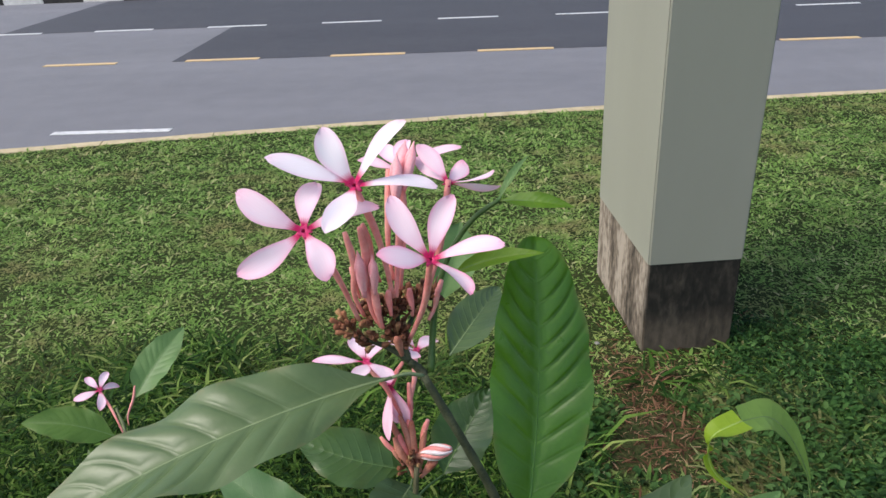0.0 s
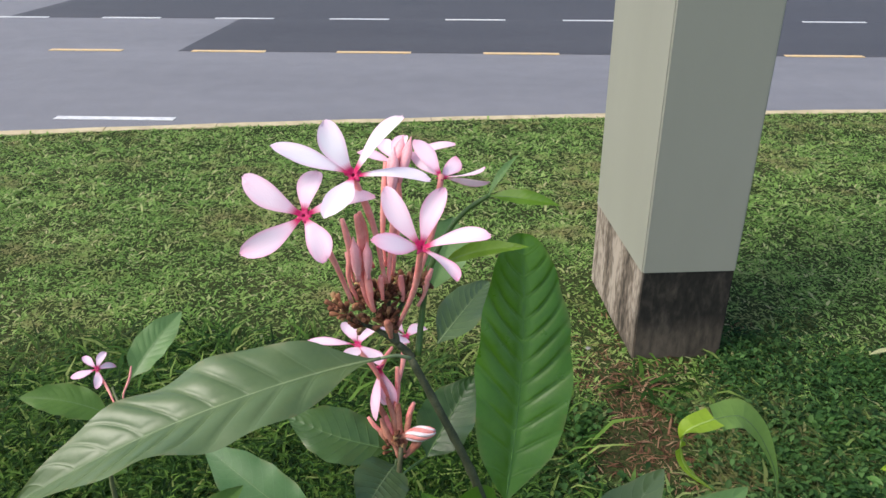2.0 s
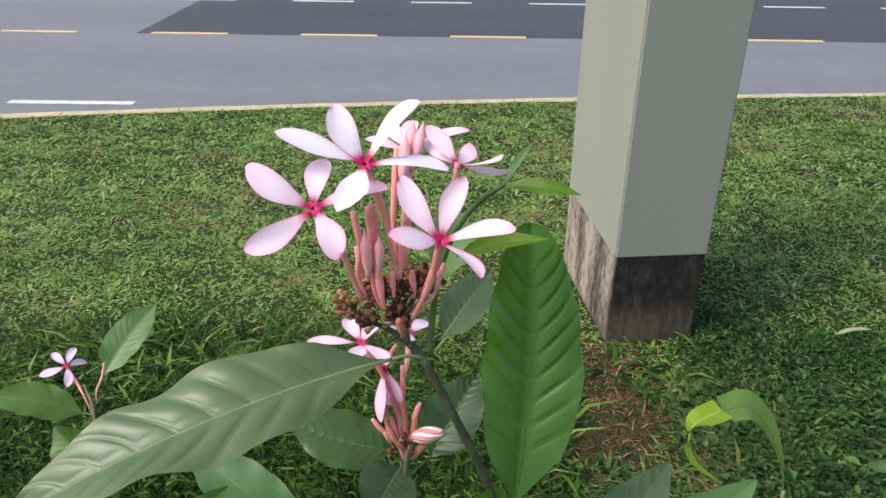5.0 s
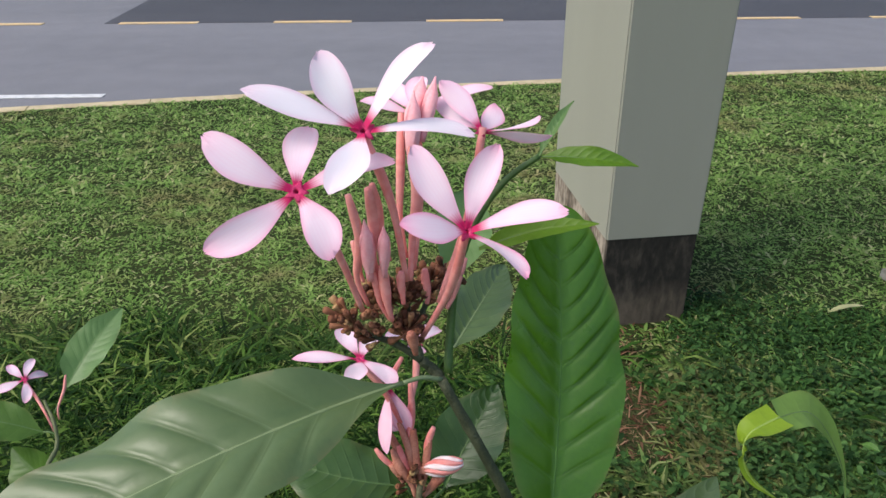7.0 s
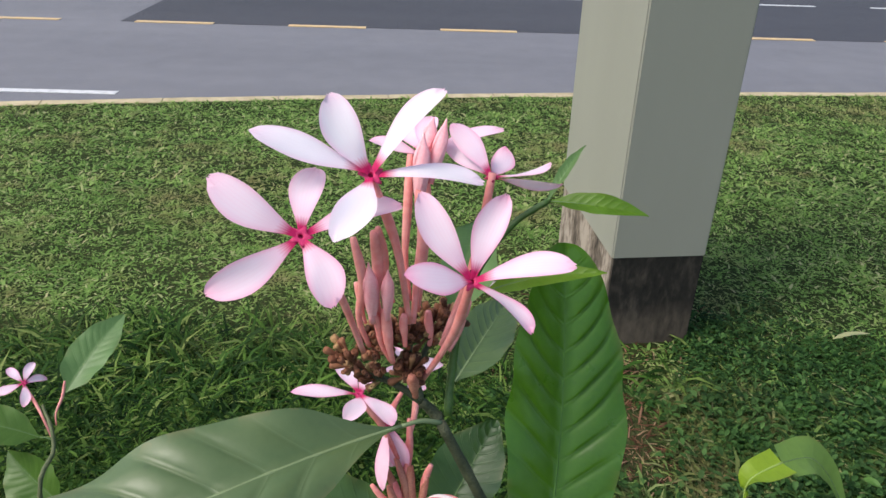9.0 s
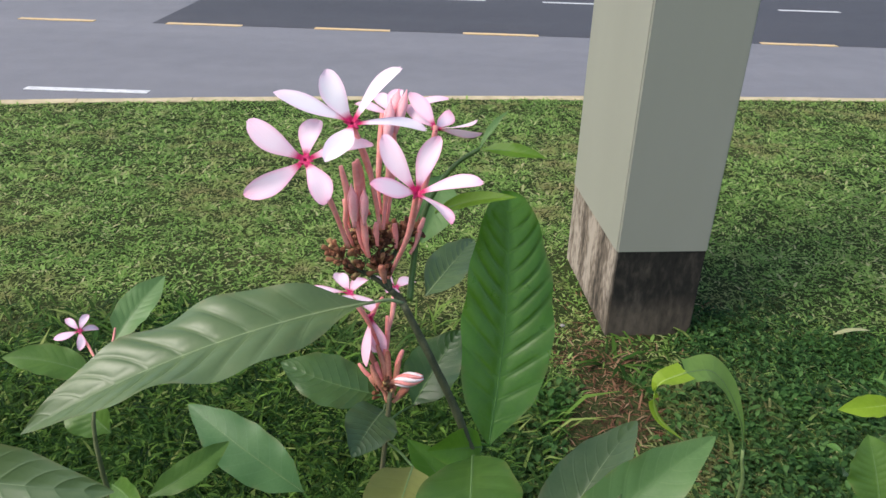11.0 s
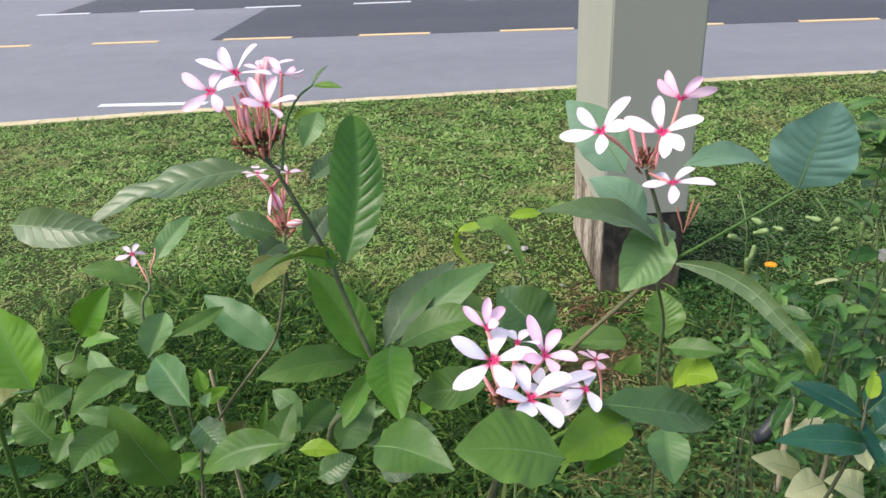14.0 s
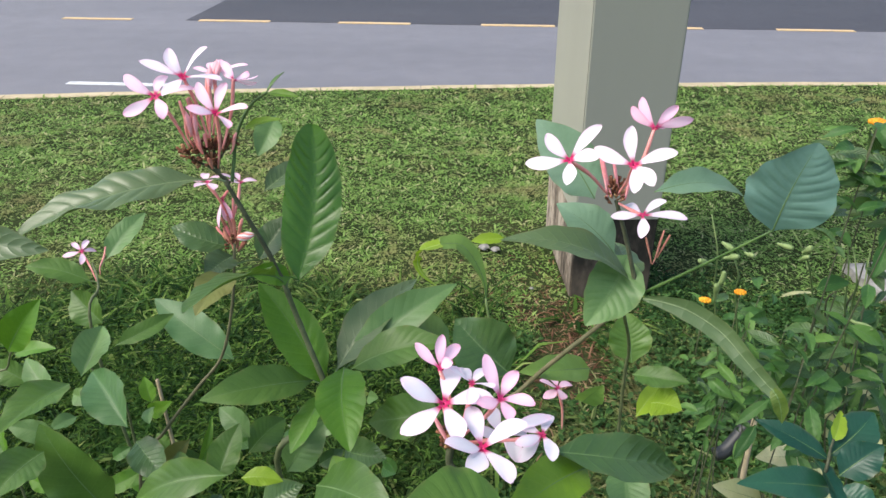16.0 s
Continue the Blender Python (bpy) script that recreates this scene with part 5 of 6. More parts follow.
leaf(l, (0.308, -1.464, 1.278), (0.324, -1.403, 1.324), 0.046, (-0.1, -0.9, 0.4))
leaf(l, (0.372, -1.529, 1.358), (0.421, -1.527, 1.354), 0.024, (0, -0.4, 0.9), kind="young")
leaf(l, (0.260, -1.435, 1.235), (0.272, -1.371, 1.307), 0.014, (0.3, -0.8, 0.4), kind="bright", arch=0.05)
leaf(l, (0.494, -1.631, 1.465), (0.583, -1.696, 1.500), 0.056, (0, -0.5, 0.85), arch=0.08)
leaf(l, (0.315, -1.371, 1.238), (0.352, -1.306, 1.246), 0.050, (0, -0.8, 0.5))
leaf(l, (0.385, -1.415, 1.251), (0.437, -1.377, 1.312), 0.055, (0.1, -0.8, 0.5), kind="pale")
leaf(l, (0.099, -1.529, 1.671), (0.231, -1.544, 1.665), 0.044, (0.35, -0.75, 0.5), kind="dull", arch=0.1)
leaf(l, (0.021, -1.468, 1.420), (-0.029, -1.450, 1.460), 0.050, (0, -0.6, 0.8))
leaf(l, (-0.000, -1.496, 1.371), (0.024, -1.436, 1.374), 0.050, (0, -0.6, 0.8))
y = thing("seedling", (0.600, -1.200, 0.260), "young plant with one long drooping light green leaf", "seedling")
stem(y, ((0.600, -1.200, 0.240), (0.640, -1.255, 1.000), (0.657, -1.294, 1.379), (0.6507, -1.2917, 1.4688)), 0.003, 0.0014, POD)
ribbon_leaf(y, ((0.6507, -1.2917, 1.4688), (0.6470, -1.2826, 1.4917), (0.6324, -1.2751, 1.5214), (0.6129, -1.2737, 1.5417), (0.5886, -1.2812, 1.5447)), (0.003, 0.011, 0.026, 0.031, 0.024), (-0.4593, -0.8726, -0.1327), "tender", "long drooping light green leaf")
# end of the same leaf, coloured yellower for light shining through it
ribbon_leaf(y, ((0.5886, -1.2812, 1.5447), (0.5648, -1.2912, 1.5405), (0.5586, -1.2998, 1.5285), (0.5659, -1.3055, 1.5119), (0.5891, -1.3058, 1.4912)), (0.024, 0.020, 0.015, 0.007, 0.001), (-0.4593, -0.8726, -0.1327), "young", "yellow-green hanging leaf end")
w = thing("weed_bush", (1.100, -1.000, 0.260), "straggly green weed bush with small orange flowers", "weed", "weeds")
weed(w, (1.437, -0.869, 0.250), (1.324, -0.937, 1.124), 34, 3)
weed(w, (1.436, -0.949, 0.250), (1.323, -1.007, 1.306), 34, 4)
weed(w, (1.348, -0.967, 0.250), (1.318, -1.012, 1.294), 34, 5)
weed(w, (1.220, -1.021, 0.250), (1.186, -1.111, 1.372), 34, 6)
weed(w, (1.379, -0.833, 0.250), (1.362, -0.887, 1.207), 34, 7)
weed(w, (1.231, -0.851, 0.250), (1.205, -0.857, 1.218), 34, 8)
weed(w, (1.408, -1.089, 0.250), (1.293, -1.134, 1.246), 34, 9)
weed(w, (1.454, -0.740, 0.250), (1.371, -0.836, 1.165), 34, 10)
weed(w, (1.311, -1.071, 0.250), (1.291, -1.068, 1.298), 34, 11)
weed(w, (1.143, -0.925, 0.250), (1.142, -0.987, 1.243), 34, 12)
weed(w, (1.310, -0.881, 0.250), (1.253, -0.899, 1.184), 34, 13)
weed(w, (1.250, -1.236, 0.250), (1.133, -1.218, 1.334), 34, 14)
weed(w, (1.171, -0.913, 0.250), (1.170, -0.898, 1.170), 8, 15)
weed(w, (1.260, -0.775, 0.250), (1.219, -0.797, 1.044), 8, 16)
weed(w, (1.210, -0.726, 0.250), (1.205, -0.820, 1.074), 8, 17)
weed(w, (1.307, -0.759, 0.250), (1.242, -0.777, 1.092), 8, 18)
weed(w, (1.250, -1.068, 0.250), (1.190, -1.118, 1.667), 34, 1556, 0.13)
weed(w, (1.298, -1.030, 0.250), (1.238, -1.080, 1.625), 34, 1580, 0.13)
weed(w, (1.298, -1.012, 0.250), (1.238, -1.062, 1.554), 7, 1545, 0.3)
weed(w, (1.281, -1.128, 0.250), (1.221, -1.178, 1.552), 7, 1590, 0.3)
blossom(w, (1.191, -1.113, 1.676), 0.010)
stem(w, ((1.191, -1.113, 1.676), (1.201, -1.093, 1.576)), 0.0008, 0.0012)
blossom(w, (0.982, -1.183, 1.414), 0.0072)
stem(w, ((0.982, -1.183, 1.414), (0.992, -1.163, 1.294)), 0.0008, 0.0012)
blossom(w, (1.035, -1.173, 1.424), 0.0072)
stem(w, ((1.035, -1.173, 1.424), (1.045, -1.153, 1.304)), 0.0008, 0.0012)
bud(w, (1.0160, -1.1364, 1.4021), (1.0171, -1.1398, 1.4379), 0.0042, POD, "pale green seed pod", "seed_pod")
bud(w, (1.1061, -1.0952, 1.4667), (1.1224, -1.1151, 1.4700), 0.0042, POD, "pale green seed pod", "seed_pod")
bud(w, (1.1463, -1.0992, 1.4543), (1.1518, -1.1123, 1.4716), 0.0042, POD, "pale green seed pod", "seed_pod")
bud(w, (1.2248, -1.1445, 1.3611), (1.2496, -1.1665, 1.3594), 0.0042, POD, "pale green seed pod", "seed_pod")
bud(w, (1.0197, -1.1003, 1.4682), (1.0290, -1.1228, 1.4677), 0.0042, POD, "pale green seed pod", "seed_pod")
bud(w, (1.0231, -1.1119, 1.4464), (1.0397, -1.1270, 1.4585), 0.0042, POD, "pale green seed pod", "seed_pod")
bud(w, (1.0555, -1.1055, 1.4542), (1.0622, -1.1255, 1.4585), 0.0042, POD, "pale green seed pod", "seed_pod")
bud(w, (1.0120, -1.1422, 1.3920), (1.0065, -1.1500, 1.4203), 0.0042, POD, "pale green seed pod", "seed_pod")
bud(w, (1.2060, -1.0656, 1.5088), (1.2246, -1.0820, 1.5182), 0.0042, POD, "pale green seed pod", "seed_pod")
bud(w, (1.1405, -1.1055, 1.4434), (1.1471, -1.1196, 1.4586), 0.0042, POD, "pale green seed pod", "seed_pod")
bud(w, (1.0032, -1.1183, 1.4371), (0.9776, -1.1342, 1.4531), 0.0042, POD, "pale green seed pod", "seed_pod")
bud(w, (1.2523, -1.0569, 1.5189), (1.2692, -1.0727, 1.5297), 0.0042, POD, "pale green seed pod", "seed_pod")
bud(w, (1.2268, -1.0460, 1.5422), (1.2425, -1.0646, 1.5480), 0.0042, POD, "pale green seed pod", "seed_pod")
stem(w, ((1.123, -1.080, 1.493), (1.158, -1.081, 1.444), (1.221, -1.004, 1.347), (1.326, -0.891, 1.123)), 0.001, 0.0018, POD)
stem(w, ((1.208, -1.064, 1.511), (1.229, -1.084, 1.429), (1.282, -1.028, 1.295), (1.397, -0.919, 1.062)), 0.001, 0.0018, POD)
stem(w, ((1.225, -1.090, 1.461), (1.243, -1.097, 1.404), (1.293, -1.028, 1.295), (1.410, -0.918, 1.062)), 0.001, 0.0018, POD)
stem(w, ((1.001, -1.081, 1.507), (1.019, -1.091, 1.443), (1.052, -1.025, 1.329), (1.130, -0.915, 1.102)), 0.001, 0.0018, POD)
stem(w, ((1.036, -1.108, 1.451), (1.054, -1.106, 1.411), (1.089, -1.028, 1.321), (1.173, -0.918, 1.092)), 0.001, 0.0018, POD)
stem(w, ((1.252, -1.089, 1.461), (1.252, -1.105, 1.388), (1.283, -1.047, 1.260), (1.398, -0.940, 1.022)), 0.001, 0.0018, POD)
stem(w, ((1.254, -1.038, 1.385), (1.246, -1.044, 1.355), (1.247, -1.024, 1.308), (1.329, -0.950, 1.119)), 0.0012, 0.0018, BARK)
stem(w, ((1.286, -1.027, 1.402), (1.279, -1.040, 1.357), (1.282, -1.028, 1.295), (1.368, -0.955, 1.104)), 0.0012, 0.0018, BARK)
stem(w, ((1.243, -1.152, 1.177), (1.261, -1.153, 1.151), (1.289, -1.132, 1.104), (1.376, -1.070, 0.890)), 0.0012, 0.0018, BARK)
stem(w, ((1.251, -1.136, 1.206), (1.248, -1.142, 1.174), (1.254, -1.125, 1.121), (1.337, -1.063, 0.910)), 0.0012, 0.0018, BARK)
t = thing("leafy_bush", (0.980, -1.350, 0.260), "low shrub with glossy bluish-green leaves", "shrub", "leafy bushes")
stem(t, ((0.980, -1.350, 0.240), (1.000, -1.400, 0.800), (1.045, -1.480, 1.299), (1.069, -1.450, 1.392)), 0.004, 0.0014, BARK)
leaf(t, (1.068, -1.452, 1.389), (1.086, -1.417, 1.408), 0.020, (0, -0.8, 0.5), kind="young")
leaf(t, (1.0671, -1.4829, 1.3455), (0.9422, -1.5107, 1.3735), 0.040, (0.0, -0.45, 0.88), kind="bluegreen", arch=0.07, fold=0.3)
leaf(t, (1.0660, -1.4591, 1.3671), (0.9844, -1.4259, 1.3950), 0.030, (0.2, -0.6, 0.75), kind="bluegreen", arch=0.07, fold=0.3)
leaf(t, (1.0659, -1.4568, 1.3711), (1.1294, -1.4114, 1.4020), 0.050, (-0.3, -0.6, 0.7), kind="bluegreen", arch=0.07, fold=0.3)
leaf(t, (1.0479, -1.4597, 1.3684), (1.0622, -1.5194, 1.3429), 0.034, (0.5, -0.6, 0.6), kind="bluegreen", arch=0.07, fold=0.3)
leaf(t, (1.0655, -1.4928, 1.3486), (1.1067, -1.5132, 1.3480), 0.040, (0.0, -0.5, 0.85), kind="bluegreen", arch=0.07, fold=0.3)
leaf(t, (1.0734, -1.4752, 1.3581), (1.1196, -1.4615, 1.3964), 0.044, (-0.1, -0.5, 0.85), kind="bluegreen", arch=0.07, fold=0.3)
c = thing("leafy_bush", (1.120, -1.120, 0.260), "variegated plant with cream-yellow leaves", "shrub", "leafy bushes")
stem(c, ((1.120, -1.120, 0.240), (1.211, -1.140, 0.893), (1.210, -1.116, 1.041)), 0.006, 0.003, TWIG)
leaf(c, (1.1311, -1.2251, 1.0417), (1.0330, -1.2481, 1.0947), 0.050, (0, -0.5, 0.85), kind="cream", arch=0.08, fold=0.35, ripple=0.2)
leaf(c, (1.2166, -1.1551, 1.0724), (1.1256, -1.1745, 1.0904), 0.050, (0, -0.5, 0.85), kind="cream", arch=0.08, fold=0.35, ripple=0.2)
leaf(c, (1.2135, -1.1862, 1.0991), (1.2259, -1.2480, 1.0704), 0.045, (0, -0.5, 0.85), kind="cream", arch=0.08, fold=0.35, ripple=0.2)
leaf(c, (1.1524, -1.2622, 1.0550), (1.0730, -1.3066, 1.0681), 0.060, (0, -0.5, 0.85), kind="cream", arch=0.08, fold=0.35, ripple=0.2)
leaf(c, (1.2177, -1.2693, 1.0343), (1.1349, -1.2904, 1.0885), 0.060, (0, -0.5, 0.85), kind="cream", arch=0.08, fold=0.35, ripple=0.2)
leaf(c, (1.3012, -1.0457, 1.1315), (1.3746, -1.0175, 1.1714), 0.070, (0, -0.5, 0.85), kind="cream", arch=0.08, fold=0.35, ripple=0.2)
leaf(c, (1.3024, -1.0816, 1.1090), (1.2629, -1.1172, 1.0924), 0.050, (0, -0.5, 0.85), kind="cream", arch=0.08, fold=0.35, ripple=0.2)
leaf(c, (1.3538, -1.0577, 1.1040), (1.3928, -1.0134, 1.1360), 0.060, (0, -0.5, 0.85), kind="cream", arch=0.08, fold=0.35, ripple=0.2)
leaf(c, (1.3179, -1.1235, 1.0945), (1.3394, -1.1591, 1.0901), 0.050, (0, -0.5, 0.85), kind="cream", arch=0.08, fold=0.35, ripple=0.2)
p = thing("pipe", (1.250, -0.550, 0.260), "short black rubber pipe lying in the weeds", "pipe")
part("pipe_body", tube_mesh("pipe_body", ((1.295, -0.627, 0.565), (1.328, -0.617, 0.577), (1.393, -0.573, 0.646)), (0.019, 0.019), HOSE, 14, 8), p)
k = thing("stick", (1.350, -0.600, 0.260), "dry tan stick standing in the weeds", "stick")
part("stick_body", tube_mesh("stick_body", ((1.341, -0.729, 0.474), (1.378, -0.626, 0.657), (1.393, -0.589, 0.722)), (0.009, 0.006), TWIG, 9, 6, 0.1), k)
leaf(l, (0.294, -1.796, 1.669), (0.266, -1.771, 1.725), 0.050, (0.1, -0.8, 0.5), kind="bright", arch=0.05)
leaf(l, (0.266, -1.758, 1.662), (0.239, -1.809, 1.656), 0.045, (0, -0.6, 0.8), kind="yellowed", arch=0.08)
stem(l, ((0.294, -1.796, 1.669), (0.262, -1.786, 1.650), (0.200, -1.745, 1.560), (0.080, -1.640, 1.150), (-0.020, -1.500, 0.240)), 0.0013, 0.003, SHOOT)
leaf(l, (0.332, -1.396, 1.293), (0.281, -1.365, 1.316), 0.036, (0, -0.7, 0.7), kind="pale")
leaf(l, (0.034, -1.355, 1.312), (-0.029, -1.309, 1.342), 0.036, (0, -0.7, 0.7), kind="pale")
leaf(l, (-0.038, -1.311, 1.298), (-0.099, -1.303, 1.323), 0.040, (0, -0.7, 0.7))
leaf(l, (0.042, -1.252, 1.352), (0.108, -1.315, 1.372), 0.030, (0, -0.7, 0.7))
leaf(l, (0.096, -1.580, 1.412), (0.052, -1.562, 1.452), 0.050, (0, -0.7, 0.7))
leaf(l, (0.290, -1.511, 1.299), (0.257, -1.449, 1.313), 0.040, (0, -0.8, 0.6))
leaf(l, (0.517, -1.532, 1.330), (0.467, -1.472, 1.342), 0.045, (0, -0.8, 0.6))
leaf(l, (0.473, -1.431, 1.312), (0.535, -1.468, 1.340), 0.045, (0, -0.6, 0.8), kind="dark")
leaf(l, (0.382, -1.509, 1.289), (0.432, -1.492, 1.312), 0.040, (0, -0.6, 0.8), kind="dark")
d = thing("stick", (0.100, -1.200, 0.260), "dry tan plant stalk standing among the bushes", "stick", "dry stalks")
part("stick_body", tube_mesh("stick_body", ((0.102, -1.203, 0.240), (0.106, -1.203, 0.700), (0.102, -1.203, 1.223)), (0.004, 0.003), TWIG, 8, 6, 0.0), d)
leaf(l, (0.262, -1.425, 1.312), (0.213, -1.452, 1.268), 0.030, (0.2, -0.6, 0.7), kind="yellowed", arch=0.1, fold=0.5, label="browning olive leaf")
leaf(l, (0.225, -1.500, 1.280), (0.265, -1.462, 1.300), 0.016, (0.0, -0.7, 0.7), kind="yellowed", arch=0.25, fold=0.8, label="dry curled leaf")
leaf(l, (0.007, -1.444, 1.336), (-0.100, -1.480, 1.285), 0.010, (0.0, -0.7, 0.7), kind="pale", arch=0.06, fold=0.5, label="long pale grass-like blade")
bud(b, (0.3378, -1.3622, 1.5733), (0.3234, -1.3500, 1.6082), 0.0022, WILT, "dried tan flower", "wilted_flower")
bud(b, (0.3400, -1.3621, 1.5732), (0.3304, -1.3482, 1.6104), 0.0022, WILT, "dried tan flower", "wilted_flower")
bud(b, (0.3428, -1.3619, 1.5731), (0.3374, -1.3498, 1.6065), 0.0022, WILT, "dried tan flower", "wilted_flower")
bud(b, (0.3385, -1.3639, 1.5701), (0.3262, -1.3556, 1.5976), 0.0022, WILT, "dried tan flower", "wilted_flower")
bud(b, (0.3449, -1.3618, 1.5730), (0.3556, -1.3580, 1.5886), 0.0022, WILT, "dried tan flower", "wilted_flower")
bud(b, (0.3414, -1.3620, 1.5731), (0.3465, -1.3519, 1.6012), 0.0022, WILT, "dried tan flower", "wilted_flower")
bud(b, (0.3428, -1.3636, 1.5700), (0.3542, -1.3615, 1.5825), 0.0022, WILT, "dried tan flower", "wilted_flower")
bud(r, (0.8324, -1.4130, 1.6012), (0.8237, -1.4089, 1.6309), 0.0013, WILT, "dried pinkish flower stalk", "wilted_flower")
bud(r, (0.8336, -1.4136, 1.6000), (0.8436, -1.4031, 1.6384), 0.0013, WILT, "dried pinkish flower stalk", "wilted_flower")
bud(r, (0.8387, -1.4096, 1.6065), (0.8498, -1.4051, 1.6338), 0.0013, WILT, "dried pinkish flower stalk", "wilted_flower")
leaf(l, (0.106, -1.376, 1.318), (0.142, -1.356, 1.357), 0.030, (-0.27, -0.7, 0.6), arch=0.03)
leaf(h, (0.291, -1.431, 1.216), (0.288, -1.471, 1.219), 0.025, (0.12, -0.7, 0.6), kind="dark", arch=0.02)
leaf(h, (0.469, -1.243, 1.243), (0.492, -1.275, 1.269), 0.022, (0.36, -0.7, 0.6), kind="pale", arch=0.03)
leaf(l, (0.078, -1.197, 1.167), (0.064, -1.177, 1.207), 0.027, (0.28, -0.7, 0.6), kind="bright", arch=0.06)
leaf(l, (0.165, -1.327, 1.146), (0.152, -1.307, 1.144), 0.026, (-0.1, -0.7, 0.6), kind="bright", arch=0.1)
leaf(h, (0.278, -1.331, 1.209), (0.319, -1.326, 1.238), 0.024, (0.29, -0.7, 0.6), kind="herb", arch=0.03)
leaf(h, (0.376, -1.256, 1.175), (0.425, -1.259, 1.193), 0.025, (0.13, -0.7, 0.6), kind="pale", arch=0.04)
leaf(h, (0.501, -1.199, 1.028), (0.476, -1.186, 1.061), 0.023, (-0.02, -0.7, 0.6), kind="herb", arch=0.05)
leaf(l, (0.009, -1.294, 1.217), (-0.014, -1.331, 1.221), 0.025, (-0.12, -0.7, 0.6), kind="pale", arch=0.05)
leaf(h, (0.406, -1.278, 1.067), (0.473, -1.294, 1.083), 0.034, (0.02, -0.7, 0.6), kind="dark", arch=0.04)
leaf(l, (0.105, -1.384, 1.174), (0.157, -1.377, 1.185), 0.030, (0.09, -0.7, 0.6), kind="bright", arch=0.06)
leaf(h, (0.481, -1.252, 1.187), (0.513, -1.283, 1.227), 0.024, (-0.24, -0.7, 0.6), kind="bright", arch=0.06)
leaf(h, (0.261, -1.229, 1.181), (0.233, -1.257, 1.195), 0.021, (-0.22, -0.7, 0.6), arch=0.09)
leaf(l, (-0.104, -1.365, 1.117), (-0.154, -1.384, 1.125), 0.026, (0.13, -0.7, 0.6), arch=0.07)
leaf(l, (0.069, -1.451, 1.234), (0.029, -1.445, 1.245), 0.024, (-0.31, -0.7, 0.6), kind="bright", arch=0.05)
leaf(l, (-0.076, -1.418, 1.259), (-0.124, -1.436, 1.278), 0.025, (0.37, -0.7, 0.6), kind="dark", arch=0.05)
leaf(h, (0.403, -1.328, 1.176), (0.440, -1.311, 1.194), 0.029, (0.37, -0.7, 0.6), kind="dark", arch=0.07)
leaf(l, (0.139, -1.446, 1.233), (0.184, -1.434, 1.254), 0.028, (-0.29, -0.7, 0.6), kind="bright", arch=0.05)
leaf(l, (0.150, -1.327, 1.265), (0.201, -1.343, 1.303), 0.026, (0.33, -0.7, 0.6), kind="bright", arch=0.07)
leaf(h, (0.363, -1.329, 1.255), (0.430, -1.334, 1.260), 0.034, (0.34, -0.7, 0.6), kind="dark", arch=0.06)
leaf(l, (-0.088, -1.342, 1.180), (-0.105, -1.315, 1.212), 0.032, (-0.39, -0.7, 0.6), kind="bright", arch=0.06)
leaf(l, (0.066, -1.411, 1.286), (0.001, -1.418, 1.312), 0.033, (-0.17, -0.7, 0.6), kind="pale", arch=0.07)
leaf(l, (0.140, -1.294, 1.133), (0.138, -1.330, 1.161), 0.022, (-0.16, -0.7, 0.6), kind="bright", arch=0.08)
leaf(h, (0.300, -1.417, 1.244), (0.265, -1.398, 1.274), 0.030, (-0.29, -0.7, 0.6), arch=0.04)
leaf(l, (0.089, -1.260, 1.024), (0.050, -1.277, 1.053), 0.020, (-0.06, -0.7, 0.6), kind="bright", arch=0.08)
leaf(h, (0.482, -1.215, 1.063), (0.511, -1.253, 1.087), 0.027, (0.18, -0.7, 0.6), kind="herb", arch=0.06)
leaf(h, (0.392, -1.384, 1.305), (0.403, -1.427, 1.327), 0.029, (-0.02, -0.7, 0.6), kind="herb", arch=0.03)
leaf(l, (0.156, -1.308, 1.171), (0.134, -1.294, 1.190), 0.022, (0.25, -0.7, 0.6), arch=0.08)
leaf(l, (0.077, -1.374, 1.335), (0.124, -1.395, 1.346), 0.025, (-0.35, -0.7, 0.6), kind="pale", arch=0.08)
leaf(l, (-0.094, -1.410, 1.198), (-0.135, -1.453, 1.224), 0.034, (-0.29, -0.7, 0.6), kind="herb", arch=0.08)
leaf(l, (0.169, -1.347, 1.293), (0.182, -1.381, 1.293), 0.021, (0.04, -0.7, 0.6), kind="pale", arch=0.08)
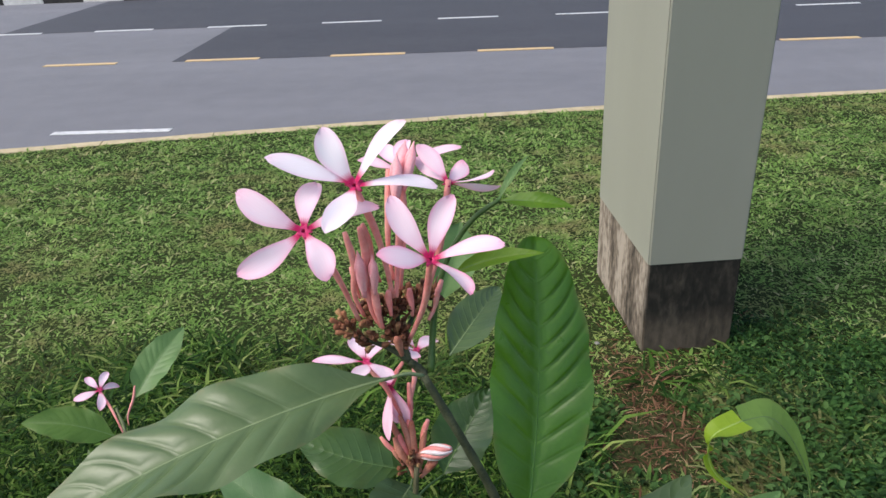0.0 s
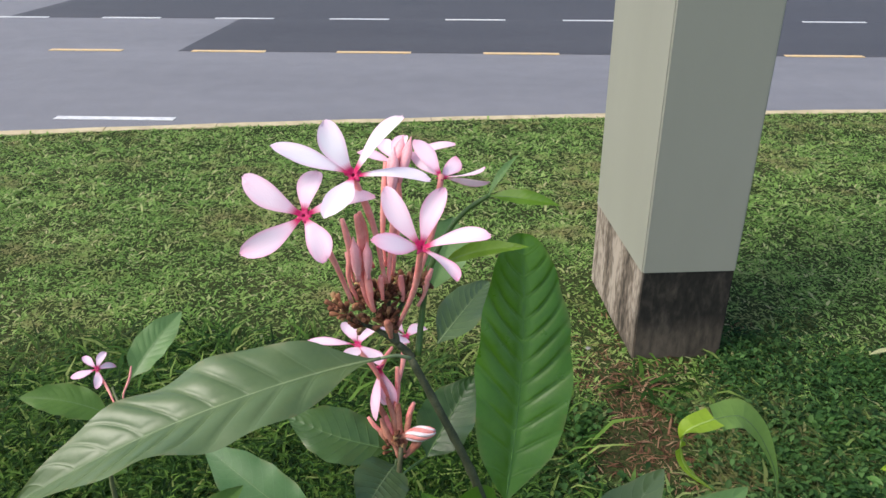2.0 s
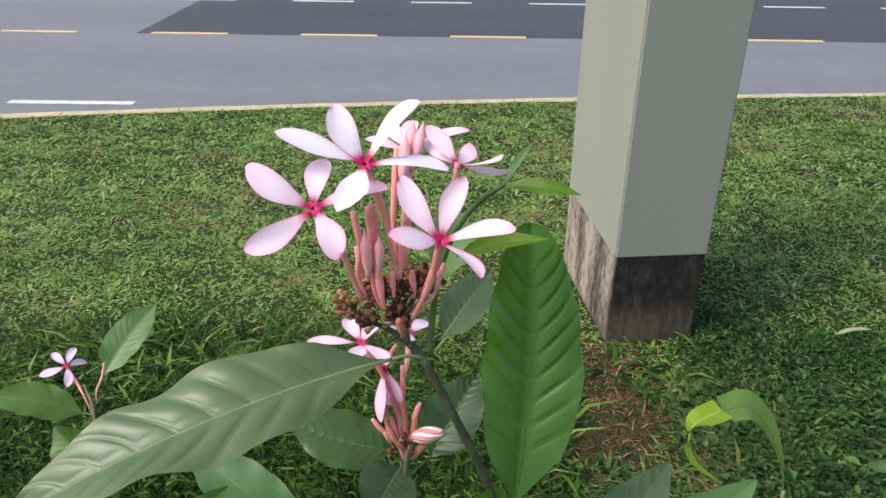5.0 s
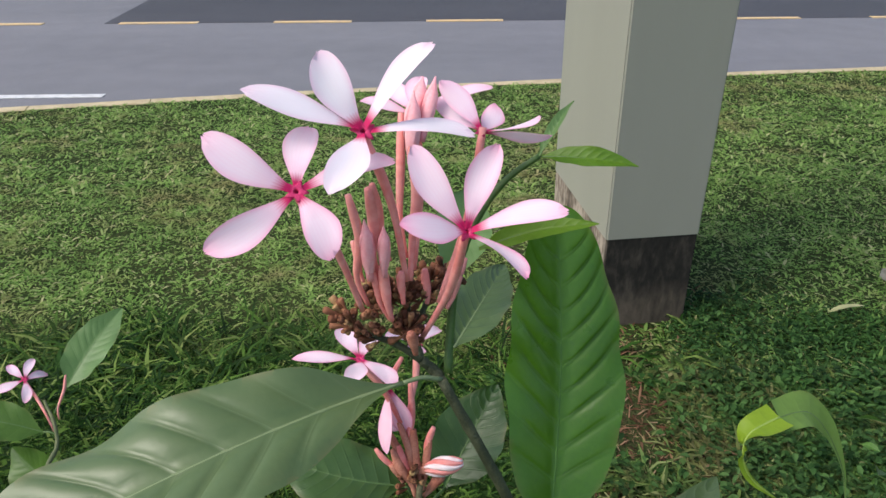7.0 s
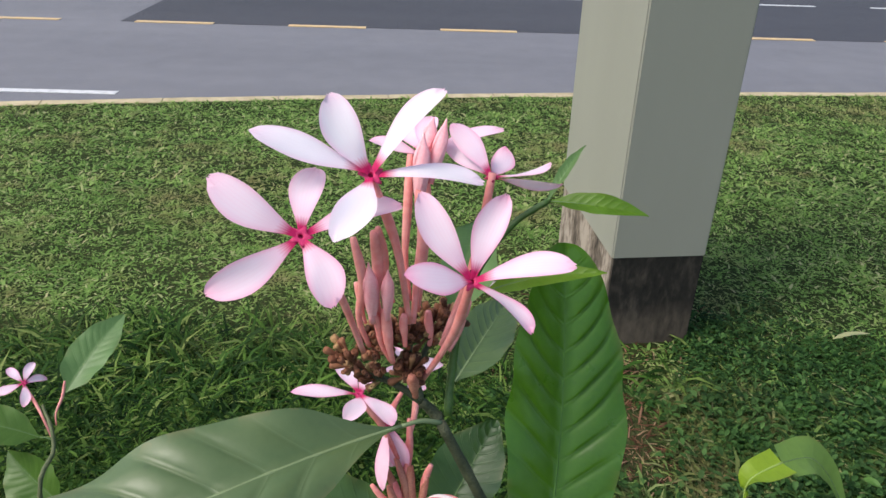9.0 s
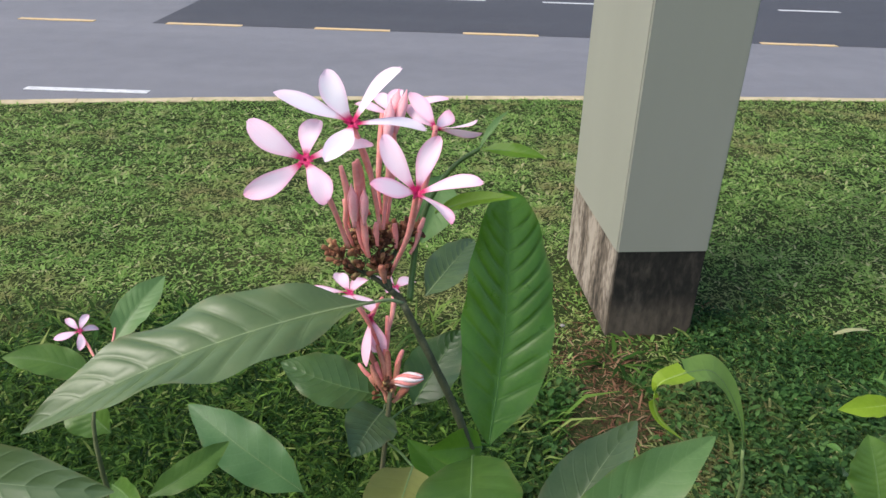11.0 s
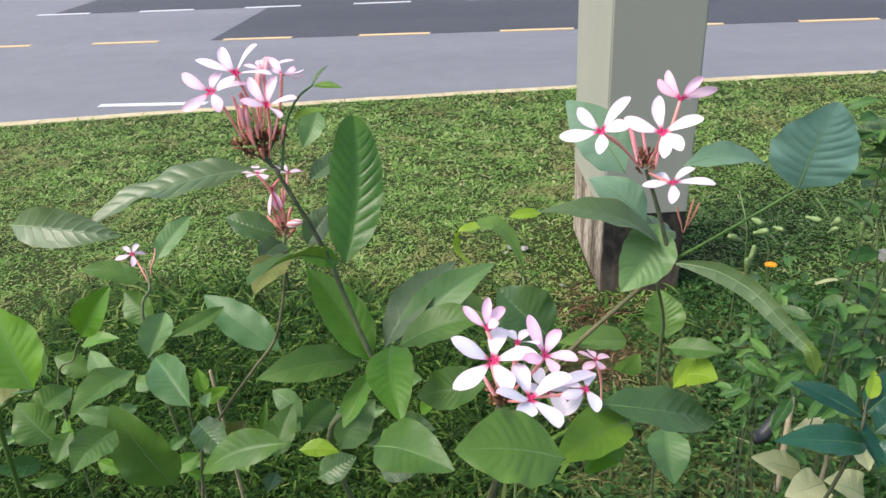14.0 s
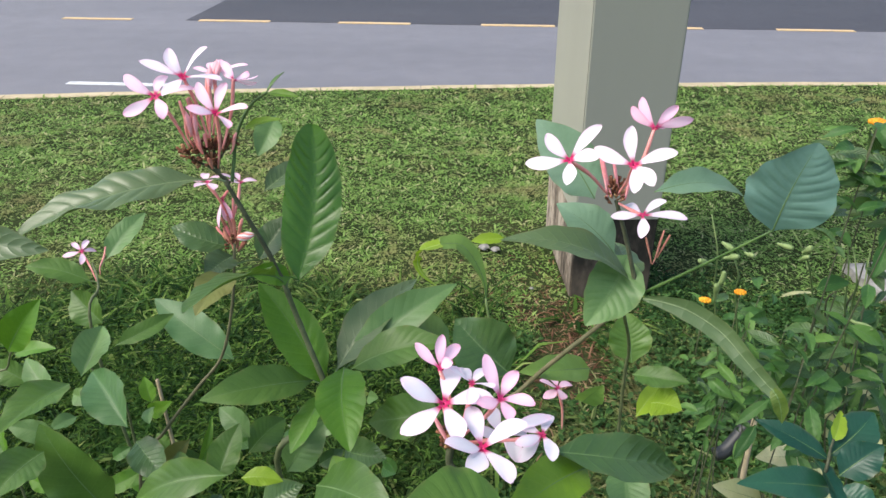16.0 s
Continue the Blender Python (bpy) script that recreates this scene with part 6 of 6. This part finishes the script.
leaf(l, (0.076, -1.399, 1.254), (0.029, -1.388, 1.245), 0.029, (-0.33, -0.7, 0.6), kind="bright", arch=0.06)
leaf(l, (0.005, -1.235, 1.066), (0.036, -1.223, 1.085), 0.024, (0.14, -0.7, 0.6), kind="herb", arch=0.09)
leaf(h, (0.237, -1.360, 1.209), (0.192, -1.380, 1.236), 0.024, (0.01, -0.7, 0.6), kind="dark", arch=0.08)
pebble((0.638, 1.043, 0.262), 0.026)
pebble((0.695, 1.026, 0.262), 0.022)
pebble((0.863, 0.672, 0.262), 0.01)
pebble((0.605, 0.990, 0.262), 0.01)
def paving_slab(x, y, w, d, turn, seed):
    """A worn concrete slab let into the turf, with chipped rounded edges."""
    rnd = random.Random(seed)
    bm = bmesh.new()
    bmesh.ops.create_grid(bm, x_segments=8, y_segments=6, size=0.5)
    for v in bm.verts:
        v.co.x, v.co.y = v.co.x * w + rnd.uniform(-0.008, 0.008), v.co.y * d + rnd.uniform(-0.008, 0.008)
        v.co.z = 0.05 + 0.006 * noise.noise(v.co * 9) - (0.012 if max(abs(v.co.x) / w, abs(v.co.y) / d) > 0.48 else 0)
    top = bmesh.ops.extrude_face_region(bm, geom=bm.faces[:])
    for v in top["geom"]:
        if isinstance(v, bmesh.types.BMVert):
            v.co.z = -0.05
    bmesh.ops.recalc_face_normals(bm, faces=bm.faces[:])
    me = bpy.data.meshes.new("paving_slab")
    bm.to_mesh(me)
    bm.free()
    me.materials.append(STONE)
    ob = new("paving_slab", me)
    ob.matrix_world = pose(x, y, verge_z(x, y), 0, 0, turn)
    return tagged(ob, "weathered grey concrete slab set in the grass", "paving slab", "paving slabs")


paving_slab(2.62, 0.86, 0.46, 0.30, 12, 1)
paving_slab(2.66, 0.52, 0.44, 0.28, 10, 2)
f = thing("fallen_leaf", (2.045, 0.696, 0.275), "small pale yellow-green leaf lying on the lawn", "leaf")
leaf(f, (1.966, 0.656, 0.290), (2.130, 0.683, 0.300), 0.022, (0, -0.2, 0.95), kind="cream", arch=0.05, fine=0)
